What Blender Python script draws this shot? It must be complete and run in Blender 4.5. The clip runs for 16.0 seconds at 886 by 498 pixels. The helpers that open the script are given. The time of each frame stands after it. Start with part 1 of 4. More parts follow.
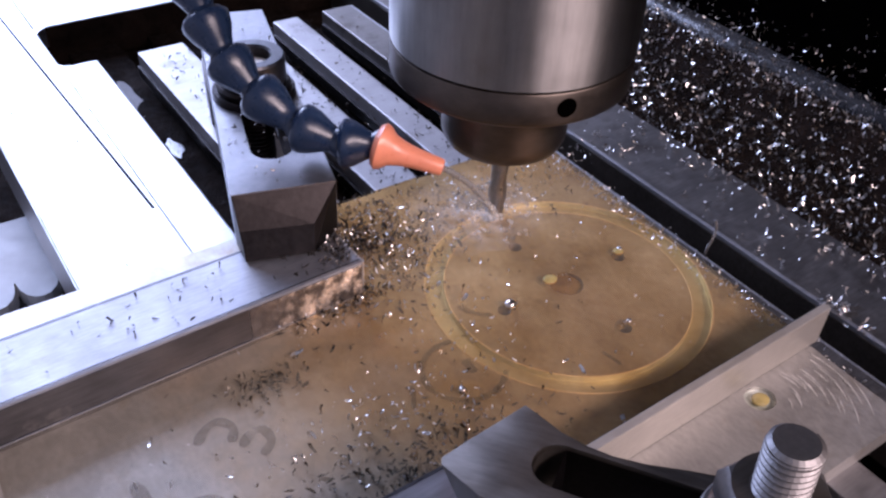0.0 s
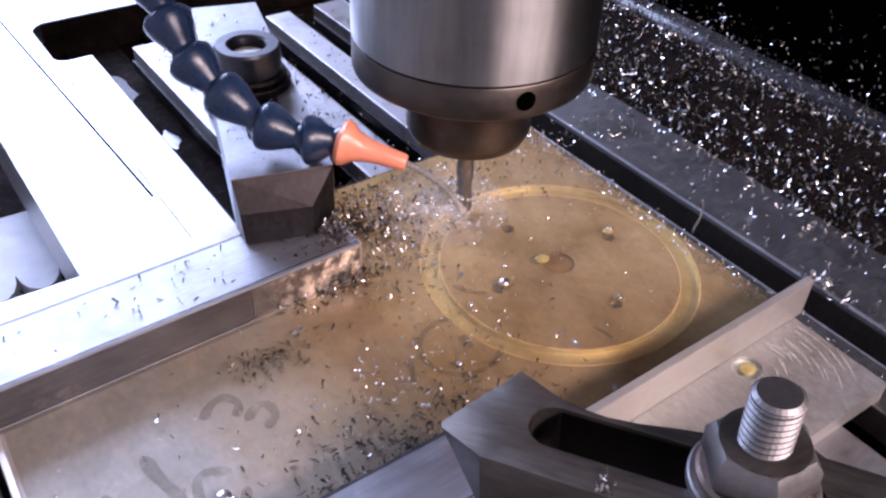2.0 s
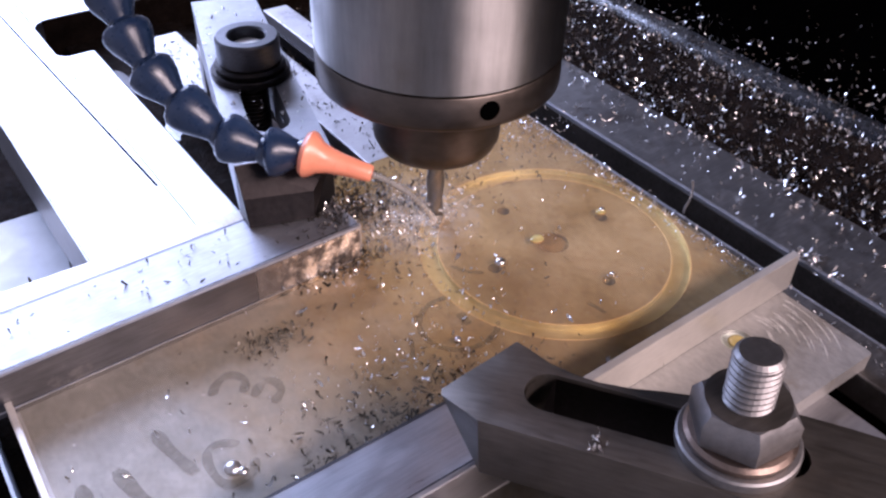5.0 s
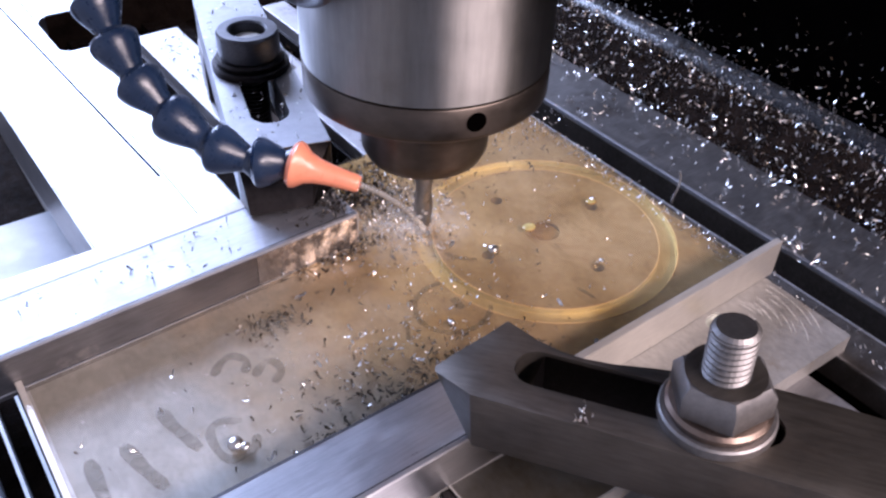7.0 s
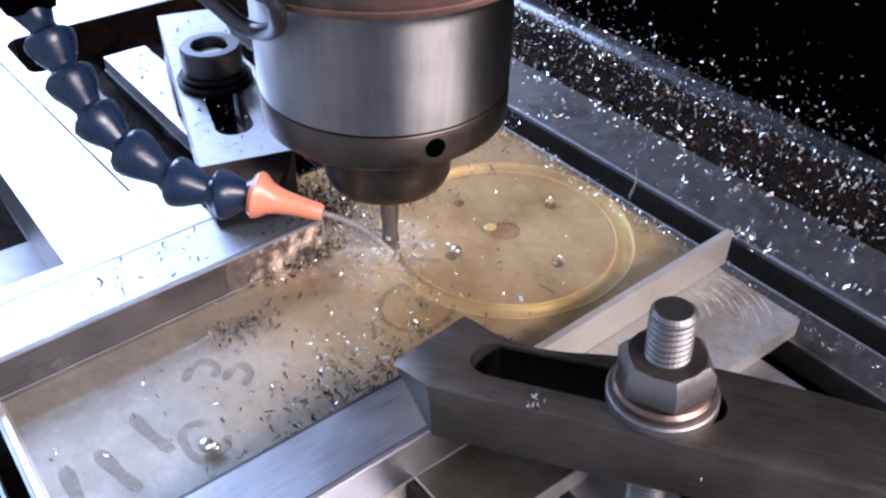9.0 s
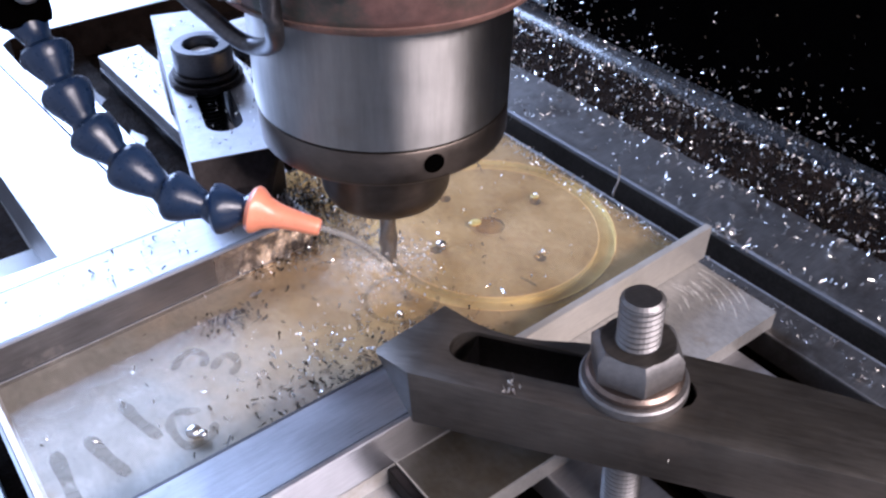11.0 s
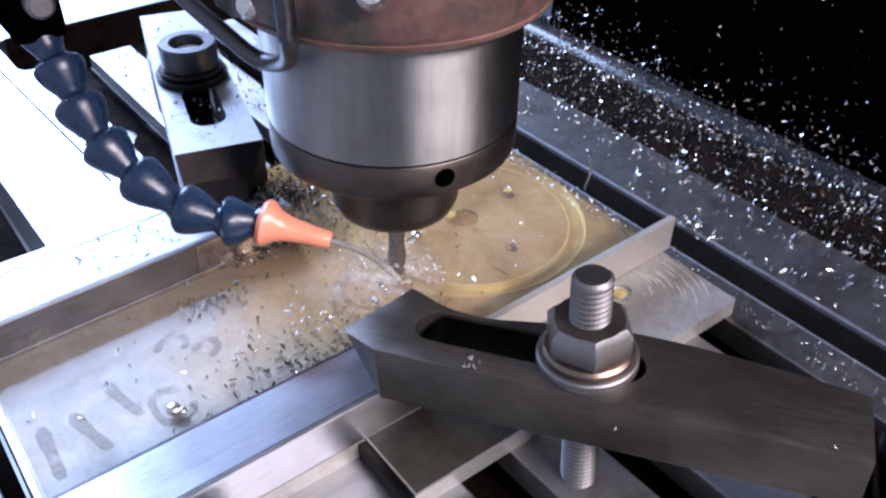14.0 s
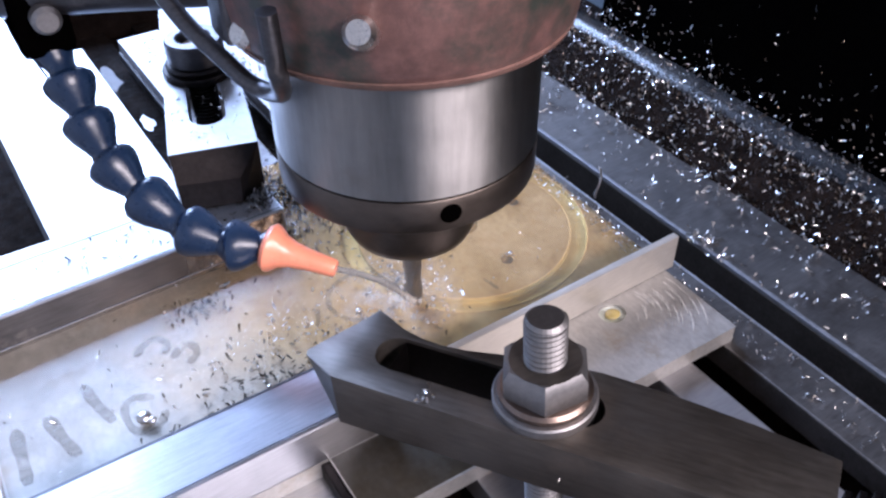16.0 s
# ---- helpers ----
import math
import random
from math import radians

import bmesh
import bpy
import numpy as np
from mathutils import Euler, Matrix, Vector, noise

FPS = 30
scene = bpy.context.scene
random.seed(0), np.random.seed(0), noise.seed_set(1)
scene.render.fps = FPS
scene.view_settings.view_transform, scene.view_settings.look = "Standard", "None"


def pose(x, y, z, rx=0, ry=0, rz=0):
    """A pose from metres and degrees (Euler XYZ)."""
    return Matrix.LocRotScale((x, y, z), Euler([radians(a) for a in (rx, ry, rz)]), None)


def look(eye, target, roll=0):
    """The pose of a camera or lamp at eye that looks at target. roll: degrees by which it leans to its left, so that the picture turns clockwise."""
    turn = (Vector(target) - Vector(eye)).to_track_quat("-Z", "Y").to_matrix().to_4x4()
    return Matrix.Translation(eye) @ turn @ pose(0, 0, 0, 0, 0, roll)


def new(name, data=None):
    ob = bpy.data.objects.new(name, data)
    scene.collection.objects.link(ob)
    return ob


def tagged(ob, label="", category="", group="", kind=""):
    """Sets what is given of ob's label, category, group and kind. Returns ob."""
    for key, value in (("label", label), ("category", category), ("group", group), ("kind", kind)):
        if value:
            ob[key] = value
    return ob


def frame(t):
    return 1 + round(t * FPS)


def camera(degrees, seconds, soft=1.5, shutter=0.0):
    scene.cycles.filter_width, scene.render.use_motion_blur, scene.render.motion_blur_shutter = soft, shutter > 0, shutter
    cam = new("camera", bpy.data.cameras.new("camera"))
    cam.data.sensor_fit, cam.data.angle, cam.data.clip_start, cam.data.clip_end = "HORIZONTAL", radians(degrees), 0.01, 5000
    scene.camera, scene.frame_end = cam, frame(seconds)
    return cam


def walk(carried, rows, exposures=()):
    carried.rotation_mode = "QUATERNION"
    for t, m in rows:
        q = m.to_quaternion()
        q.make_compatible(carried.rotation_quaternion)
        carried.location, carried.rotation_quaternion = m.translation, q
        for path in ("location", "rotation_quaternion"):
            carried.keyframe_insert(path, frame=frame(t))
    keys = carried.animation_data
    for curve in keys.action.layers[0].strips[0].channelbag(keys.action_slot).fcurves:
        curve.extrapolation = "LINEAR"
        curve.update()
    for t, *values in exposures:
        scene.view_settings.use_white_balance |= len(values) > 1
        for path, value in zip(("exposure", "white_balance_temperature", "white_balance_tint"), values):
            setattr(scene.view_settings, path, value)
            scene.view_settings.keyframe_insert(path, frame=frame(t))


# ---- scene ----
# The workpiece is clamped to a table that is fed along a circle under a fixed spindle, whose axis is the world's origin.
RING, TURN_START, TURN_RATE, TURN_SLOW = 0.0498, 86.9, 8.1, 0.012


def feed(t):
    """Where the cutter stands over the workpiece, measured from the middle of the ring."""
    a = radians(TURN_START + TURN_RATE * t - TURN_SLOW * t * t)
    return Vector((RING * math.cos(a), RING * math.sin(a), 0))


cam = camera(54.2, 16.0, soft=2.4)
# seconds, eye, target (over the workpiece), roll
PATH = [
    (0.0, (-0.1804, -0.1737, 0.2107), (-0.0226, 0.0496, -0.0077), 3.10),
    (0.5, (-0.1840, -0.1755, 0.2115), (-0.0212, 0.0463, -0.0049), 2.98),
    (1.0, (-0.1854, -0.1820, 0.2111), (-0.0199, 0.0372, -0.0058), 3.18),
    (1.5, (-0.1841, -0.1820, 0.2123), (-0.0196, 0.0377, -0.0049), 2.85),
    (2.0, (-0.1883, -0.1821, 0.2104), (-0.0270, 0.0391, -0.0077), 2.78),
    (2.5, (-0.1886, -0.1847, 0.2126), (-0.0281, 0.0369, -0.0056), 2.50),
    (3.0, (-0.1886, -0.1859, 0.2117), (-0.0287, 0.0355, -0.0072), 2.26),
    (5.5, (-0.1964, -0.1934, 0.2124), (-0.0352, 0.0268, -0.0068), 1.94),
    (6.0, (-0.1983, -0.1955, 0.2127), (-0.0381, 0.0252, -0.0067), 1.89),
    (6.5, (-0.1990, -0.1992, 0.2131), (-0.0372, 0.0195, -0.0071), 2.10),
    (7.0, (-0.2000, -0.2011, 0.2154), (-0.0380, 0.0181, -0.0042), 2.14),
    (7.5, (-0.2000, -0.2040, 0.2175), (-0.0366, 0.0153, -0.0009), 1.11),
    (8.0, (-0.1991, -0.2079, 0.2188), (-0.0337, 0.0103, 0.0008), 0.63),
    (8.5, (-0.1987, -0.2115, 0.2190), (-0.0314, 0.0062, 0.0020), 0.69),
    (11.0, (-0.1992, -0.2243, 0.2212), (-0.0304, -0.0061, 0.0059), 0.92),
    (11.5, (-0.1985, -0.2263, 0.2207), (-0.0295, -0.0081, 0.0055), 0.90),
    (12.0, (-0.1994, -0.2287, 0.2214), (-0.0300, -0.0102, 0.0066), 0.89),
    (12.5, (-0.2008, -0.2327, 0.2218), (-0.0313, -0.0143, 0.0072), 1.00),
    (13.0, (-0.2017, -0.2361, 0.2229), (-0.0321, -0.0173, 0.0087), 1.05),
    (13.5, (-0.2015, -0.2397, 0.2242), (-0.0314, -0.0209, 0.0104), 1.11),
    (14.0, (-0.2006, -0.2424, 0.2246), (-0.0302, -0.0234, 0.0113), 1.11),
    (14.5, (-0.1995, -0.2438, 0.2256), (-0.0303, -0.0237, 0.0124), 0.52),
    (15.0, (-0.1970, -0.2447, 0.2271), (-0.0272, -0.0244, 0.0147), 0.33),
    (15.5, (-0.1916, -0.2439, 0.2285), (-0.0265, -0.0252, 0.0107), -0.01),
    (16.0, (-0.1632, -0.2459, 0.2339), (-0.0216, -0.0177, 0.0094), -0.58),
]
EXPOSURES = [(0.0, -0.70, 5680, 36), (0.5, -0.20, 5680, 36), (1.0, -0.26, 5680, 36), (3.0, -0.26, 5680, 36), (6.0, -0.24, 5680, 35), (8.0, 0.0, 5400, 26), (11.0, 0.02, 5280, 24), (16.0, 0.02, 5230, 24)]
walk(cam, [(t, look(Vector(eye) - feed(t), Vector(target) - feed(t), roll)) for t, eye, target, roll in PATH], EXPOSURES)

# ---- light ----
world = bpy.data.worlds.new("world")
scene.world = world
world.use_nodes = True
world.node_tree.nodes["Background"].inputs[0].default_value = (0.55, 0.65, 0.8, 1)
world.node_tree.nodes["Background"].inputs[1].default_value = 0.22


def area(name, eye, target, sx, sy, watts, colour):
    lamp = bpy.data.lights.new(name, "AREA")
    lamp.shape, lamp.size, lamp.size_y, lamp.energy, lamp.color = "RECTANGLE", sx, sy, watts, colour
    ob = new(name, lamp)
    ob.matrix_world = look(eye, target)
    return ob


area("window_light", (-0.16, 1.66, 0.88), (-0.08, 0.1, 0.0), 1.20, 0.95, 78, (0.68, 0.83, 1.0))
area("shop_lamp", (0.30, -1.25, 0.96), (0.0, -0.05, 0.0), 1.15, 0.24, 50, (1.0, 0.82, 0.62))

# ---- materials ----


class Nodes:
    def __init__(self, name):
        self.m = bpy.data.materials.new(name)
        self.m.use_nodes = True
        self.t = self.m.node_tree
        self.b = self.t.nodes["Principled BSDF"]
        self.out = self.t.nodes["Material Output"]

    def add(self, kind, **values):
        n = self.t.nodes.new(kind)
        for k, v in values.items():
            if k in n.inputs:
                n.inputs[k].default_value = v
        return n

    def link(self, a, b):
        self.t.links.new(a, b)

    def coords(self, scale=(1, 1, 1)):
        c, m = self.add("ShaderNodeTexCoord"), self.add("ShaderNodeMapping")
        m.inputs["Scale"].default_value = scale
        self.link(c.outputs["Object"], m.inputs["Vector"])
        return m.outputs["Vector"]

    def noise(self, scale, detail=4.0, rough=0.6, at=None):
        n = self.add("ShaderNodeTexNoise", Scale=scale, Detail=detail, Roughness=rough)
        self.link(at or self.coords(), n.inputs["Vector"])
        return n.outputs["Fac"]

    def ramp(self, fac, *stops):
        r = self.add("ShaderNodeValToRGB")
        e = r.color_ramp.elements
        while len(e) < len(stops):
            e.new(0.5)
        for i, (p, c) in enumerate(stops):
            e[i].position = p
            e[i].color = (*c, 1) if isinstance(c, tuple) else (c, c, c, 1)
        self.link(fac, r.inputs["Fac"])
        return r.outputs["Color"]

    def mix(self, fac, a, b, how="MIX"):
        n = self.t.nodes.new("ShaderNodeMix")
        n.data_type, n.blend_type = "RGBA", how
        for v, i in ((fac, 0), (a, 6), (b, 7)):
            s = n.inputs[i]
            if isinstance(v, (int, float)):
                s.default_value = v if i == 0 else (v, v, v, 1)
            elif isinstance(v, tuple):
                s.default_value = (*v, 1)
            else:
                self.link(v, s)
        return n.outputs[2]

    def map01(self, value, low, high):
        n = self.add("ShaderNodeMapRange")
        n.inputs[1].default_value, n.inputs[2].default_value = low, high
        self.link(value, n.inputs[0])
        return n.outputs[0]

    def bump(self, height, strength, distance):
        n = self.add("ShaderNodeBump", Strength=strength, Distance=distance)
        self.link(height, n.inputs["Height"])
        self.link(n.outputs["Normal"], self.b.inputs["Normal"])
        return n


def metal(name, dark, light, rough=(0.25, 0.5), grain=(60, 60, 60), stain=None, stain_amount=(0.55, 0.7), bump=0.25, metallic=1.0, brushed=0.0):
    """Worn metal: two tones, a drawn grain, blotches of stain."""
    k = Nodes(name)
    at = k.coords(grain)
    fine = k.noise(18.0, 5, 0.65, at)
    broad = k.noise(35.0, 4, 0.6)
    col = k.ramp(k.mix(0.5, fine, broad), (0.3, dark), (0.7, light))
    if stain:
        blot = k.ramp(k.noise(22.0, 6, 0.7), (stain_amount[0], 0.0), (stain_amount[1], 1.0))
        col = k.mix(blot, col, stain)
    k.link(col, k.b.inputs["Base Color"])
    k.link(k.ramp(k.mix(0.6, fine, k.noise(90.0, 5, 0.7)), (0.3, rough[0]), (0.75, rough[1])), k.b.inputs["Roughness"])
    k.b.inputs["Metallic"].default_value = metallic
    k.bump(k.mix(0.5, fine, k.noise(400.0, 3, 0.7)), bump, 0.0004)
    if brushed:
        k.b.inputs["Anisotropic"].default_value = brushed
        k.b.inputs["Anisotropic Rotation"].default_value = 0.25
        tangent = k.add("ShaderNodeTangent")
        tangent.direction_type, tangent.axis = "RADIAL", "Z"
        k.link(tangent.outputs[0], k.b.inputs["Tangent"])
    return k.m


def plain(name, colour, rough=0.5, tone=0.25, scale=60.0, metallic=0.0, bump=0.15, distance=0.0005, spec=0.5):
    k = Nodes(name)
    k.b.inputs["Specular IOR Level"].default_value = spec
    n = k.noise(scale, 5, 0.65)
    k.link(k.ramp(n, (0.3, tuple(c * (1 - tone) for c in colour)), (0.7, tuple(min(1, c * (1 + tone)) for c in colour))), k.b.inputs["Base Color"])
    k.link(k.ramp(k.noise(scale * 3, 4, 0.6), (0.3, rough * 0.75), (0.7, min(1, rough * 1.25))), k.b.inputs["Roughness"])
    k.b.inputs["Metallic"].default_value = metallic
    k.bump(k.noise(scale * 8, 4, 0.6), bump, distance)
    return k.m


TABLE_IRON = metal("ground_table_iron", (0.24, 0.245, 0.26), (0.38, 0.385, 0.40), (0.3, 0.48), (4, 60, 60), (0.24, 0.23, 0.22), (0.66, 0.8))
PLATE = metal("milled_plate", (0.32, 0.31, 0.295), (0.56, 0.545, 0.52), (0.36, 0.6), (30, 14, 30), (0.30, 0.22, 0.13), (0.55, 0.75), 0.12, 0.6)
GROOVE = metal("fresh_cut_brassy_metal", (0.56, 0.60, 0.54), (0.72, 0.75, 0.68), (0.32, 0.52), (60, 60, 60), None, (0.5, 0.7), 0.25, 0.6)
BAR = metal("drawn_steel_bar", (0.36, 0.37, 0.40), (0.58, 0.59, 0.63), (0.25, 0.45), (6, 70, 70), (0.22, 0.18, 0.14), (0.62, 0.78))
STRIP = metal("bright_steel_strip", (0.46, 0.43, 0.39), (0.68, 0.64, 0.58), (0.3, 0.5), (8, 60, 60), (0.34, 0.29, 0.24), (0.6, 0.8), 0.25, 0.6)
CLAMP = metal("blackened_clamp_steel", (0.064, 0.057, 0.050), (0.155, 0.138, 0.122), (0.34, 0.54), (5, 40, 40), (0.15, 0.125, 0.105), (0.60, 0.74), 0.3, 0.85)
NUT = metal("zinc_steel", (0.17, 0.166, 0.166), (0.31, 0.302, 0.302), (0.44, 0.62), (40, 40, 40), (0.2, 0.13, 0.08), (0.62, 0.8))
QUILL = metal("polished_quill_steel", (0.22, 0.216, 0.212), (0.40, 0.39, 0.38), (0.42, 0.56), (14, 14, 1.5), (0.25, 0.22, 0.20), (0.60, 0.85), 0.012, 1.0, 0.95)
CAP = metal("browned_cap_steel", (0.066, 0.055, 0.047), (0.132, 0.111, 0.096), (0.34, 0.52), (8, 8, 16), (0.13, 0.09, 0.07), (0.6, 0.8), 0.2, 1.0, 0.5)
MILL = metal("cutter_steel", (0.19, 0.185, 0.18), (0.32, 0.31, 0.30), (0.25, 0.4))
CHIP = metal("bright_swarf", (0.50, 0.48, 0.46), (0.80, 0.78, 0.75), (0.2, 0.42), (90, 90, 90))
BLACKCHIP = metal("soaked_swarf", (0.014, 0.011, 0.009), (0.065, 0.055, 0.045), (0.25, 0.5), (90, 90, 90), None, (0.5, 0.7), 0.25, 0.6)
REAR_STEEL = metal("milled_clamp_steel", (0.20, 0.20, 0.215), (0.35, 0.35, 0.37), (0.42, 0.62), (20, 20, 20), (0.3, 0.29, 0.28), (0.6, 0.78))
DARKCHIP = metal("oily_swarf", (0.10, 0.08, 0.06), (0.26, 0.22, 0.18), (0.2, 0.4), (90, 90, 90))
RED = metal("flaking_red_brown_paint", (0.075, 0.042, 0.038), (0.22, 0.118, 0.10), (0.3, 0.5), (12, 12, 12), (0.040, 0.046, 0.038), (0.46, 0.60), 0.5, 0.2)
RIM = metal("worn_pinkish_primer", (0.10, 0.058, 0.048), (0.30, 0.165, 0.13), (0.35, 0.55), (14, 14, 14), (0.07, 0.055, 0.045), (0.50, 0.62), 0.5, 0.2)
AMBER = plain("deep_amber_oil", (0.20, 0.15, 0.06), 0.10, 0.4, 200.0)
YELLOW = plain("yellow_oil", (0.44, 0.35, 0.13), 0.12, 0.35, 150.0)
SCRATCH_GLINT = plain("bright_scratch_and_glint_metal", (0.62, 0.60, 0.57), 0.45, 0.2, 300.0)
DAM = metal("bright_ground_bar", (0.27, 0.275, 0.295), (0.46, 0.465, 0.49), (0.48, 0.70), (8, 50, 50), (0.30, 0.27, 0.24), (0.62, 0.78))
BLUE = plain("blue_hose_plastic", (0.008, 0.020, 0.052), 0.30, 0.2, 80.0)
ORANGE = plain("orange_nozzle_plastic", (0.86, 0.30, 0.17), 0.32, 0.12, 80.0)
RUBBER = plain("black_rubber", (0.0007, 0.0006, 0.0006), 0.95, 0.3, 30.0, 0.0, 0.3, 0.001, 0.0)
# Oily chip bed; also the painted shade in the slots and under the table.
GREASE_SHADE = plain("oily_chip_bed_and_shade", (0.012, 0.008, 0.006), 0.75, 0.6, 60.0, 0.0, 0.8, 0.002, 0.03)
MARK = metal("faded_marker_ink", (0.18, 0.175, 0.165), (0.33, 0.32, 0.30), (0.45, 0.65), (6, 6, 6), None, (0.5, 0.7), 0.1, 0.6)


def ragged(material, scale, low, high):
    """Lets a coat wear through in blotches."""
    t = material.node_tree
    k = [t.nodes.new(n) for n in ("ShaderNodeTexCoord", "ShaderNodeTexNoise", "ShaderNodeMapRange")]
    k[1].inputs["Scale"].default_value, k[1].inputs["Detail"].default_value = scale, 5.0
    k[2].inputs[1].default_value, k[2].inputs[2].default_value = low, high
    t.links.new(k[0].outputs["Object"], k[1].inputs["Vector"])
    t.links.new(k[1].outputs["Fac"], k[2].inputs[0])
    t.links.new(k[2].outputs[0], t.nodes["Principled BSDF"].inputs["Alpha"])


ragged(MARK, 170.0, 0.25, 0.68)
IRON = plain("grey_machine_paint", (0.16, 0.19, 0.22), 0.5, 0.25, 20.0)
WALL = plain("workshop_wall_paint", (0.52, 0.52, 0.51), 0.85, 0.12, 3.0)
CONCRETE = plain("workshop_concrete", (0.22, 0.21, 0.2), 0.8, 0.3, 4.0)
# Grimy steel; its dark tone also paints shade on the bars and strip.
GRIME_SHADE = metal("grimy_and_shaded_steel", (0.058, 0.058, 0.064), (0.135, 0.135, 0.146), (0.3, 0.5), (6, 60, 60), (0.26, 0.25, 0.25), (0.6, 0.75))
DULL = metal("oily_table_iron", (0.30, 0.29, 0.295), (0.47, 0.46, 0.47), (0.46, 0.66), (6, 50, 50), (0.13, 0.11, 0.10), (0.56, 0.74))
REAR_RIB = metal("oily_rear_table_iron", (0.18, 0.171, 0.166), (0.34, 0.325, 0.317), (0.40, 0.58), (6, 50, 50), (0.10, 0.085, 0.075), (0.52, 0.72))
WET = plain("wet_black_lip", (0.008, 0.009, 0.012), 0.22, 0.5, 60.0, 0.0, 0.25, 0.0008, 1.0)
COPPER = metal("copper_washer", (0.15, 0.115, 0.095), (0.26, 0.20, 0.165), (0.28, 0.45))
OILY_SHADED = metal("oily_and_shaded_steel", (0.014, 0.012, 0.012), (0.036, 0.032, 0.032), (0.38, 0.55), (30, 30, 30), (0.16, 0.14, 0.12), (0.64, 0.8))
BELLOWS = plain("pale_way_cover", (0.55, 0.58, 0.62), 0.5, 0.15, 30.0)


def liquid(name, tint, ripple, distance, cloud, pale=None):
    """Thin liquid: tinted and clear straight through, glossy at the surface."""
    k = Nodes(name)
    k.t.nodes.remove(k.b)
    clear, gloss, milk, mixa, mixb = (k.add("ShaderNodeBsdfTransparent"), k.add("ShaderNodeBsdfGlossy", Roughness=0.17), k.add("ShaderNodeBsdfDiffuse"),
                                      k.add("ShaderNodeMixShader"), k.add("ShaderNodeMixShader"))
    blot = k.mix(k.ramp(k.noise(22.0, 6, 0.7), (0.38, 0.0), (0.62, 1.0)), tuple(c * f for c, f in zip(tint, (0.86, 0.78, 0.66))), tuple(min(1, c * f) for c, f in zip(tint, (1.25, 1.32, 1.6))))
    # Paler tint towards -x: the window's reflection and foam, put into the colour.
    if pale:
        split = k.add("ShaderNodeSeparateXYZ")
        k.link(k.coords(), split.inputs[0])
        shift = k.add("ShaderNodeMath")
        shift.operation = "MULTIPLY_ADD"
        k.link(k.noise(25.0, 4, 0.6), shift.inputs[0])
        shift.inputs[1].default_value = 0.10
        k.link(split.outputs["X"], shift.inputs[2])
        window_veil = k.mix(k.ramp(k.noise(30.0, 6, 0.7), (0.38, 0.0), (0.62, 1.0)), tuple(c * 0.82 for c in pale), tuple(min(1, c * 1.18) for c in pale))
        blot = k.mix(k.ramp(k.map01(shift.outputs[0], -0.105, -0.015), (0.0, 0.0), (1.0, 1.0)), window_veil, blot)
    k.link(blot, clear.inputs["Color"])
    milk.inputs["Color"].default_value = (0.52, 0.47, 0.36, 1) if pale else (0.72, 0.71, 0.68, 1)
    b = k.add("ShaderNodeBump", Strength=ripple, Distance=distance)
    k.link(k.noise(95.0, 3, 0.55), b.inputs["Height"])
    f = k.add("ShaderNodeFresnel", IOR=1.36)
    for n in (f, gloss):
        k.link(b.outputs["Normal"], n.inputs["Normal"])
    k.link(k.ramp(k.noise(20.0, 5, 0.6), (0.3, cloud * 0.4), (0.7, cloud)), mixa.inputs[0])
    k.link(clear.outputs[0], mixa.inputs[1])
    k.link(milk.outputs[0], mixa.inputs[2])
    k.link(f.outputs[0], mixb.inputs[0])
    k.link(mixa.outputs[0], mixb.inputs[1])
    k.link(gloss.outputs[0], mixb.inputs[2])
    k.link(mixb.outputs[0], k.out.inputs["Surface"])
    return k.m


COOLANT = liquid("amber_coolant", (0.79, 0.492, 0.162), 0.16, 0.0014, 0.19, (0.60, 0.59, 0.565))
SHADE_OIL = liquid("shade_oil_film", (0.17, 0.162, 0.135), 0.3, 0.001, 0.02)
STREAM = liquid("running_coolant", (0.96, 0.94, 0.90), 0.3, 0.001, 0.3)
JET = liquid("milky_coolant", (0.88, 0.85, 0.79), 0.2, 0.001, 0.45)


def churned(name):
    """Aerated liquid: thickest in the middle, torn to nothing at its rim."""
    k = Nodes(name)
    dist = k.add("ShaderNodeVectorMath")
    dist.operation = "LENGTH"
    k.link(k.coords(), dist.inputs[0])
    near = k.map01(dist.outputs["Value"], 0.031, 0.003)
    torn = k.ramp(k.noise(130.0, 6, 0.7), (0.36, 0.0), (0.68, 1.0))
    amount = k.mix(1.0, near, torn, "MULTIPLY")
    k.link(k.mix(1.0, amount, (0.62, 0.62, 0.62), "MULTIPLY"), k.b.inputs["Alpha"])
    k.b.inputs["Base Color"].default_value = (0.62, 0.62, 0.60, 1)
    k.b.inputs["Roughness"].default_value = 0.2
    k.bump(k.noise(260.0, 4, 0.6), 0.5, 0.001)
    return k.m


FILM = churned("churned_coolant")


def blotched(name, dark, light, scale):
    """Wet metal with bright blotches painted in for rippled light, fading towards -x."""
    k = Nodes(name)
    split = k.add("ShaderNodeSeparateXYZ")
    k.link(k.coords(), split.inputs[0])
    blot = k.mix(1.0, k.ramp(k.noise(scale, 5, 0.6), (0.45, 0.0), (0.60, 1.0)), k.map01(split.outputs["X"], -0.043, -0.012), "MULTIPLY")
    k.link(k.mix(blot, dark, light), k.b.inputs["Base Color"])
    k.link(k.ramp(k.noise(scale * 3, 3, 0.6), (0.3, 0.15), (0.7, 0.4)), k.b.inputs["Roughness"])
    k.b.inputs["Metallic"].default_value = 0.6
    k.bump(k.noise(scale * 1.5, 3, 0.6), 0.5, 0.001)
    return k.m


RIPPLE_LIT = blotched("ripple_lit_bar_steel", (0.085, 0.078, 0.075), (0.78, 0.70, 0.62), 120.0)

# ---- mesh tools ----


